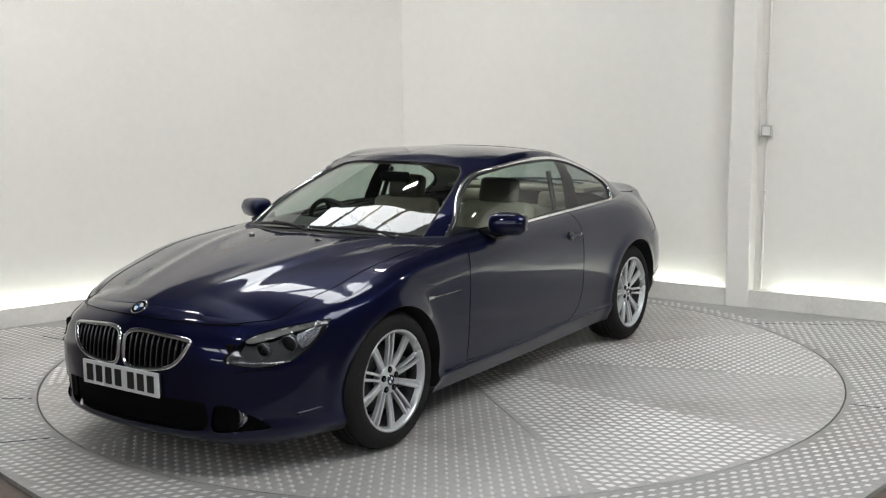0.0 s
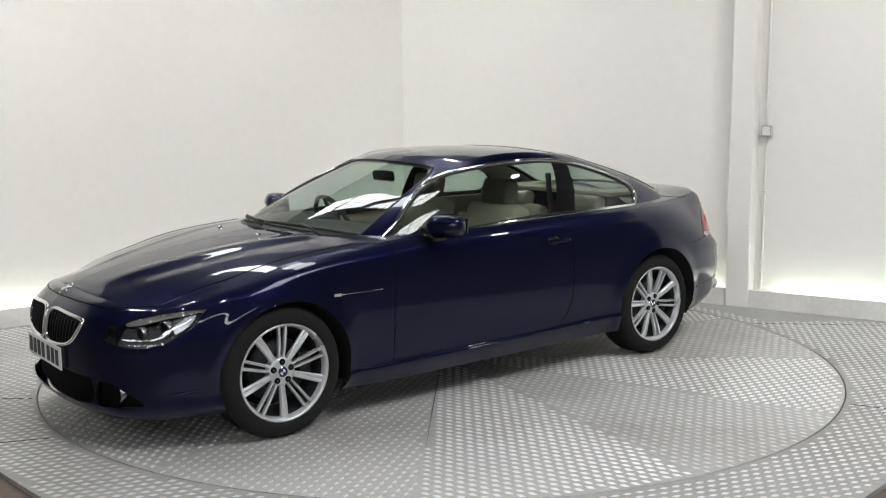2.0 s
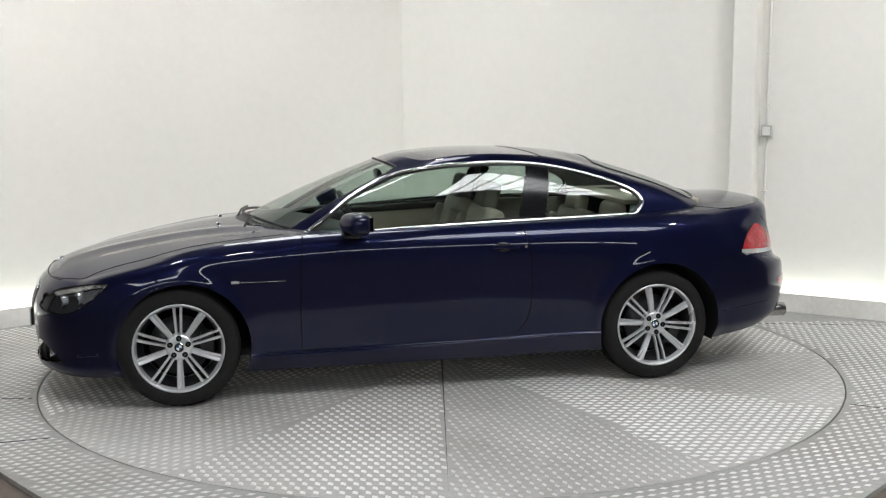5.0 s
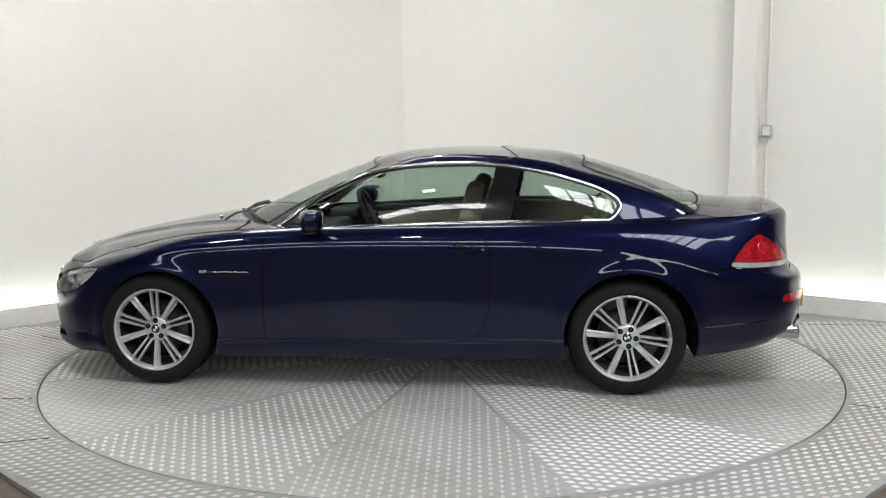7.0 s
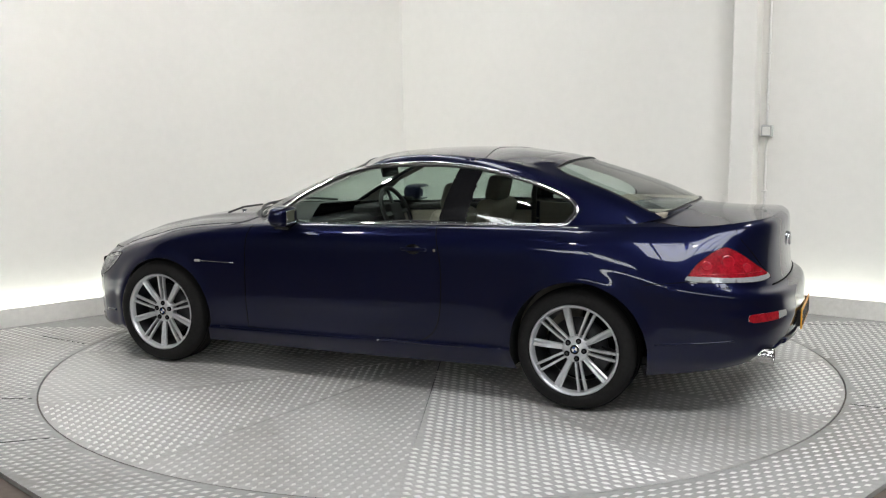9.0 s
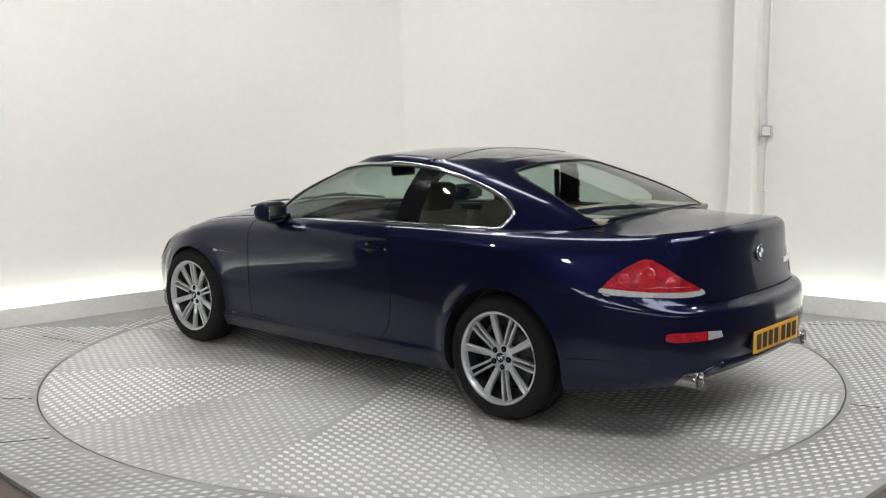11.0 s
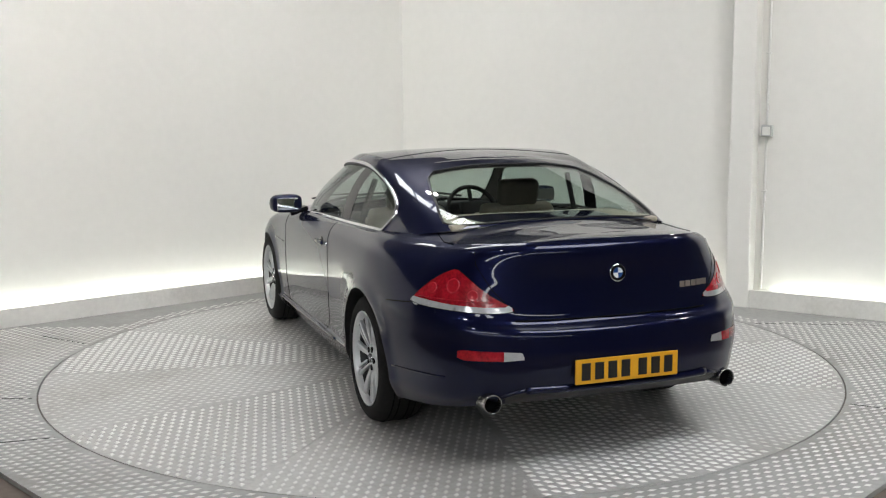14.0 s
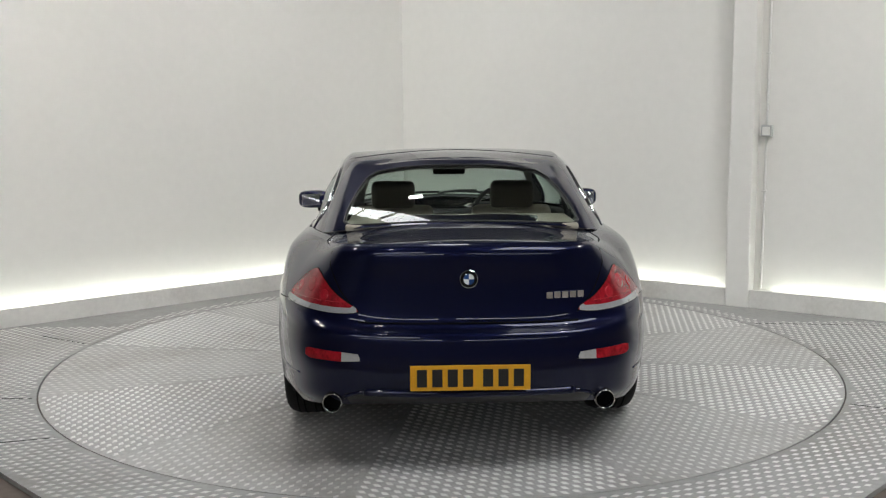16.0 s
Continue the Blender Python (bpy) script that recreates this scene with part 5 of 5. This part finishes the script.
    tube("shut_line", [tuple(q) for q in P[::-1]] + [(q[0], -q[1], q[2]) for q in P[1:]], 0.003, GAP, bonnet, n=6)
    idx = np.linspace(0, 5.4, 40)
    q, inward = plan_frame(idx)
    q = q + inward * 0.075
    ring = [(a, b) for a, b in q] + [(a, -b) for a, b in q[::-1]]
    n = len(ring)
    mesh_object("undertray", [(a, b, z) for z in (0.164, 0.180) for a, b in ring],
                [tuple(range(n))[::-1], tuple(range(n, 2 * n))] + [(j, (j + 1) % n, n + (j + 1) % n, n + j) for j in range(n)], BLACK, car, smooth=False)
    # black block added inside the nose to keep its openings dark
    part("nose_dark_backing", box_bm(0.36, 1.16, 0.40, pose(1.96, 0, 0.42), 0.02), GAP, car)
    # floor pan
    bm = box_bm(3.7, 1.20, 0.06, pose(0.10, 0, 0.235), 0.02)
    part("floor_pan", bm, BLACK, car)
    part("floor_pan", box_bm(1.95, 1.66, 0.06, pose(-0.02, 0, 0.215), 0.02), BLACK, car)
    # wipers
    for y0, y1 in ((0.05, 0.62), (-0.50, 0.02)):
        pts = []
        for k in range(9):
            y = y0 + (y1 - y0) * k / 8
            x = 1.02 - 0.33 * (y / 0.70) ** 2
            pts.append((x, y, 0.992 - 0.055 * (y / 0.7) ** 2 + 0.006 * math.sin(k / 8 * math.pi)))
        tube("wiper_blade", pts, 0.009, BLACK, car, "black wiper blade", n=6)
        a = pts[4]
        tube("wiper_arm", [(a[0] + 0.01, a[1], a[2] + 0.014), (a[0] + 0.05, a[1] + 0.16, a[2] + 0.01), (a[0] + 0.07, a[1] + 0.30, a[2] - 0.015)], 0.007, BLACK, car, n=6)


# ---- interior ----
def cushion(sx, sy, sz, m, bevel):
    return box_bm(sx, sy, sz, m, bevel, 4)


def seat(x, y, parent, rear=False):
    st = new("rear_seat" if rear else "front_seat")
    st.parent = parent
    tagged(st, "cream leather seat with headrest")
    st.matrix_basis = pose(x, y, 0)
    w = 0.50 if not rear else 0.54
    part("seat_cushion", cushion(0.52, w, 0.16, pose(0.05, 0, 0.44, 0, -8), 0.06), LEATHER, st, smooth=True)
    h = 0.62 if not rear else 0.52
    part("backrest", cushion(0.13, w, h, pose(-0.26, 0, 0.50 + h / 2 - 0.08, 0, -20), 0.055), LEATHER, st, smooth=True)
    for s in (1, -1):
        part("bolster", cushion(0.17, 0.07, h * 0.8, pose(-0.22, s * (w / 2 - 0.03), 0.50 + h / 2 - 0.10, 0, -20), 0.03), LEATHER, st, smooth=True)
    hz = 0.50 + h * 0.94 - 0.08 + (0.095 if not rear else 0.06)
    part("headrest", cushion(0.10, 0.27, 0.17 if not rear else 0.12, pose(-0.36 if not rear else -0.33, 0, hz, 0, -14), 0.045), HEADREST if not rear else LEATHER, st, smooth=True)
    for s in (1, -1):
        part("headrest_post", cyl_bm(0.006, 0.14, pose(-0.345, s * 0.06, hz - 0.09, 0, -16), 8), DARK_METAL, st)


def build_interior():
    cab = part("cabin_floor", box_bm(2.3, 1.5, 0.03, pose(-0.35, 0, 0.28), 0.01), DARK_CLOTH, car)
    for y in (0.37, -0.37):
        seat(-0.12, y, car)
        seat(-0.98, y * 0.95, car, True)
    # dashboard
    bm = box_bm(0.42, 1.46, 0.20, None, 0.07, 4)
    for v in bm.verts:
        if v.co.x > 0:
            v.co.z -= 0.02
    bm.transform(pose(0.60, 0, 0.81))
    dash = part("dashboard", bm, DARK_CLOTH, car, "dark dashboard with a curved cowl", smooth=True)
    part("instrument_cowl", box_bm(0.20, 0.36, 0.08, pose(0.46, -0.37, 0.92), 0.035, 4), DARK_CLOTH, dash, smooth=True)
    part("centre_console", box_bm(0.9, 0.22, 0.30, pose(0.10, 0, 0.45), 0.03), DARK_CLOTH, car, smooth=True)
    # steering wheel on the right-hand side
    m = pose(0.30, -0.37, 0.90, 0, -66, 0)
    ring = [m @ Vector((0.185 * math.cos(w), 0.185 * math.sin(w), 0)) for w in np.linspace(0, 2 * math.pi, 41)[:-1]]
    sw = tube("steering_wheel", ring, 0.016, DARK_CLOTH, car, "dark leather steering wheel", n=10, closed=True)
    part("airbag_boss", box_bm(0.15, 0.17, 0.05, m @ pose(0, 0, -0.01), 0.02, 3), DARK_CLOTH, sw, smooth=True)
    for w in (0, 90, 180):
        part("wheel_spoke", box_bm(0.13, 0.03, 0.014, m @ pose(0, 0, 0, 0, 0, w - 90) @ pose(0.11, 0, 0), 0.004), DARK_METAL, sw)
    part("rear_view_mirror", box_bm(0.03, 0.22, 0.065, pose(0.16, 0, 1.215, 0, 10), 0.02, 3), GLOSS_BLACK, car, smooth=True)
    # parcel shelf, door cards, rear side panels
    part("parcel_shelf", box_bm(0.50, 1.16, 0.03, pose(-1.55, 0, 1.046), 0.01), LEATHER, car, "cream parcel shelf")
    for s in (1, -1):
        part("door_card", box_bm(1.12, 0.05, 0.46, pose(-0.04, 0.765 * s, 0.68), 0.02), LEATHER, car, smooth=True)
        part("door_card_top", box_bm(1.14, 0.07, 0.05, pose(-0.04, 0.755 * s, 0.925, 0, 2.5), 0.02, 3), DARK_CLOTH, car, smooth=True)
        part("side_card", box_bm(0.75, 0.05, 0.55, pose(-1.02, 0.755 * s, 0.70), 0.02), HEADREST, car, smooth=True)
        pts = [(-0.60, 0.74 * s, 0.62), (-0.62, 0.70 * s, 1.0), (-0.66, 0.63 * s, 1.22)]
        tube("seat_belt", pts, 0.018, DARK_CLOTH, car, n=6)


build_skin()
side_trim()
bonnet, lid = build_decks()
build_house()
place_wheels()
build_ends(bonnet, lid)
build_interior()


# ---- what moves ----
TURN = [(0, 235.94), (1, 226.98), (2, 217.94), (3, 208.93), (4, 199.98), (5, 191.12), (6, 182.33), (7, 173.58), (8, 164.82),
        (9, 156.0), (10, 147.07), (11, 138.02), (12, 128.81), (13, 119.47), (14, 110.05), (15, 100.65), (16, 91.41)]


def motions():
    degrees = curve_of([t for t, _ in TURN], [a for _, a in TURN])
    times = [k * 0.5 for k in range(33)]
    walk(turntable, [(t, pose(0, 0, 0, 0, 0, float(degrees(t)))) for t in times])
    walk(car, [(t, pose(0, 0, 0, 0, 0, float(degrees(t))) @ pose(0.240, -0.069, 0.0)) for t in times])


motions()
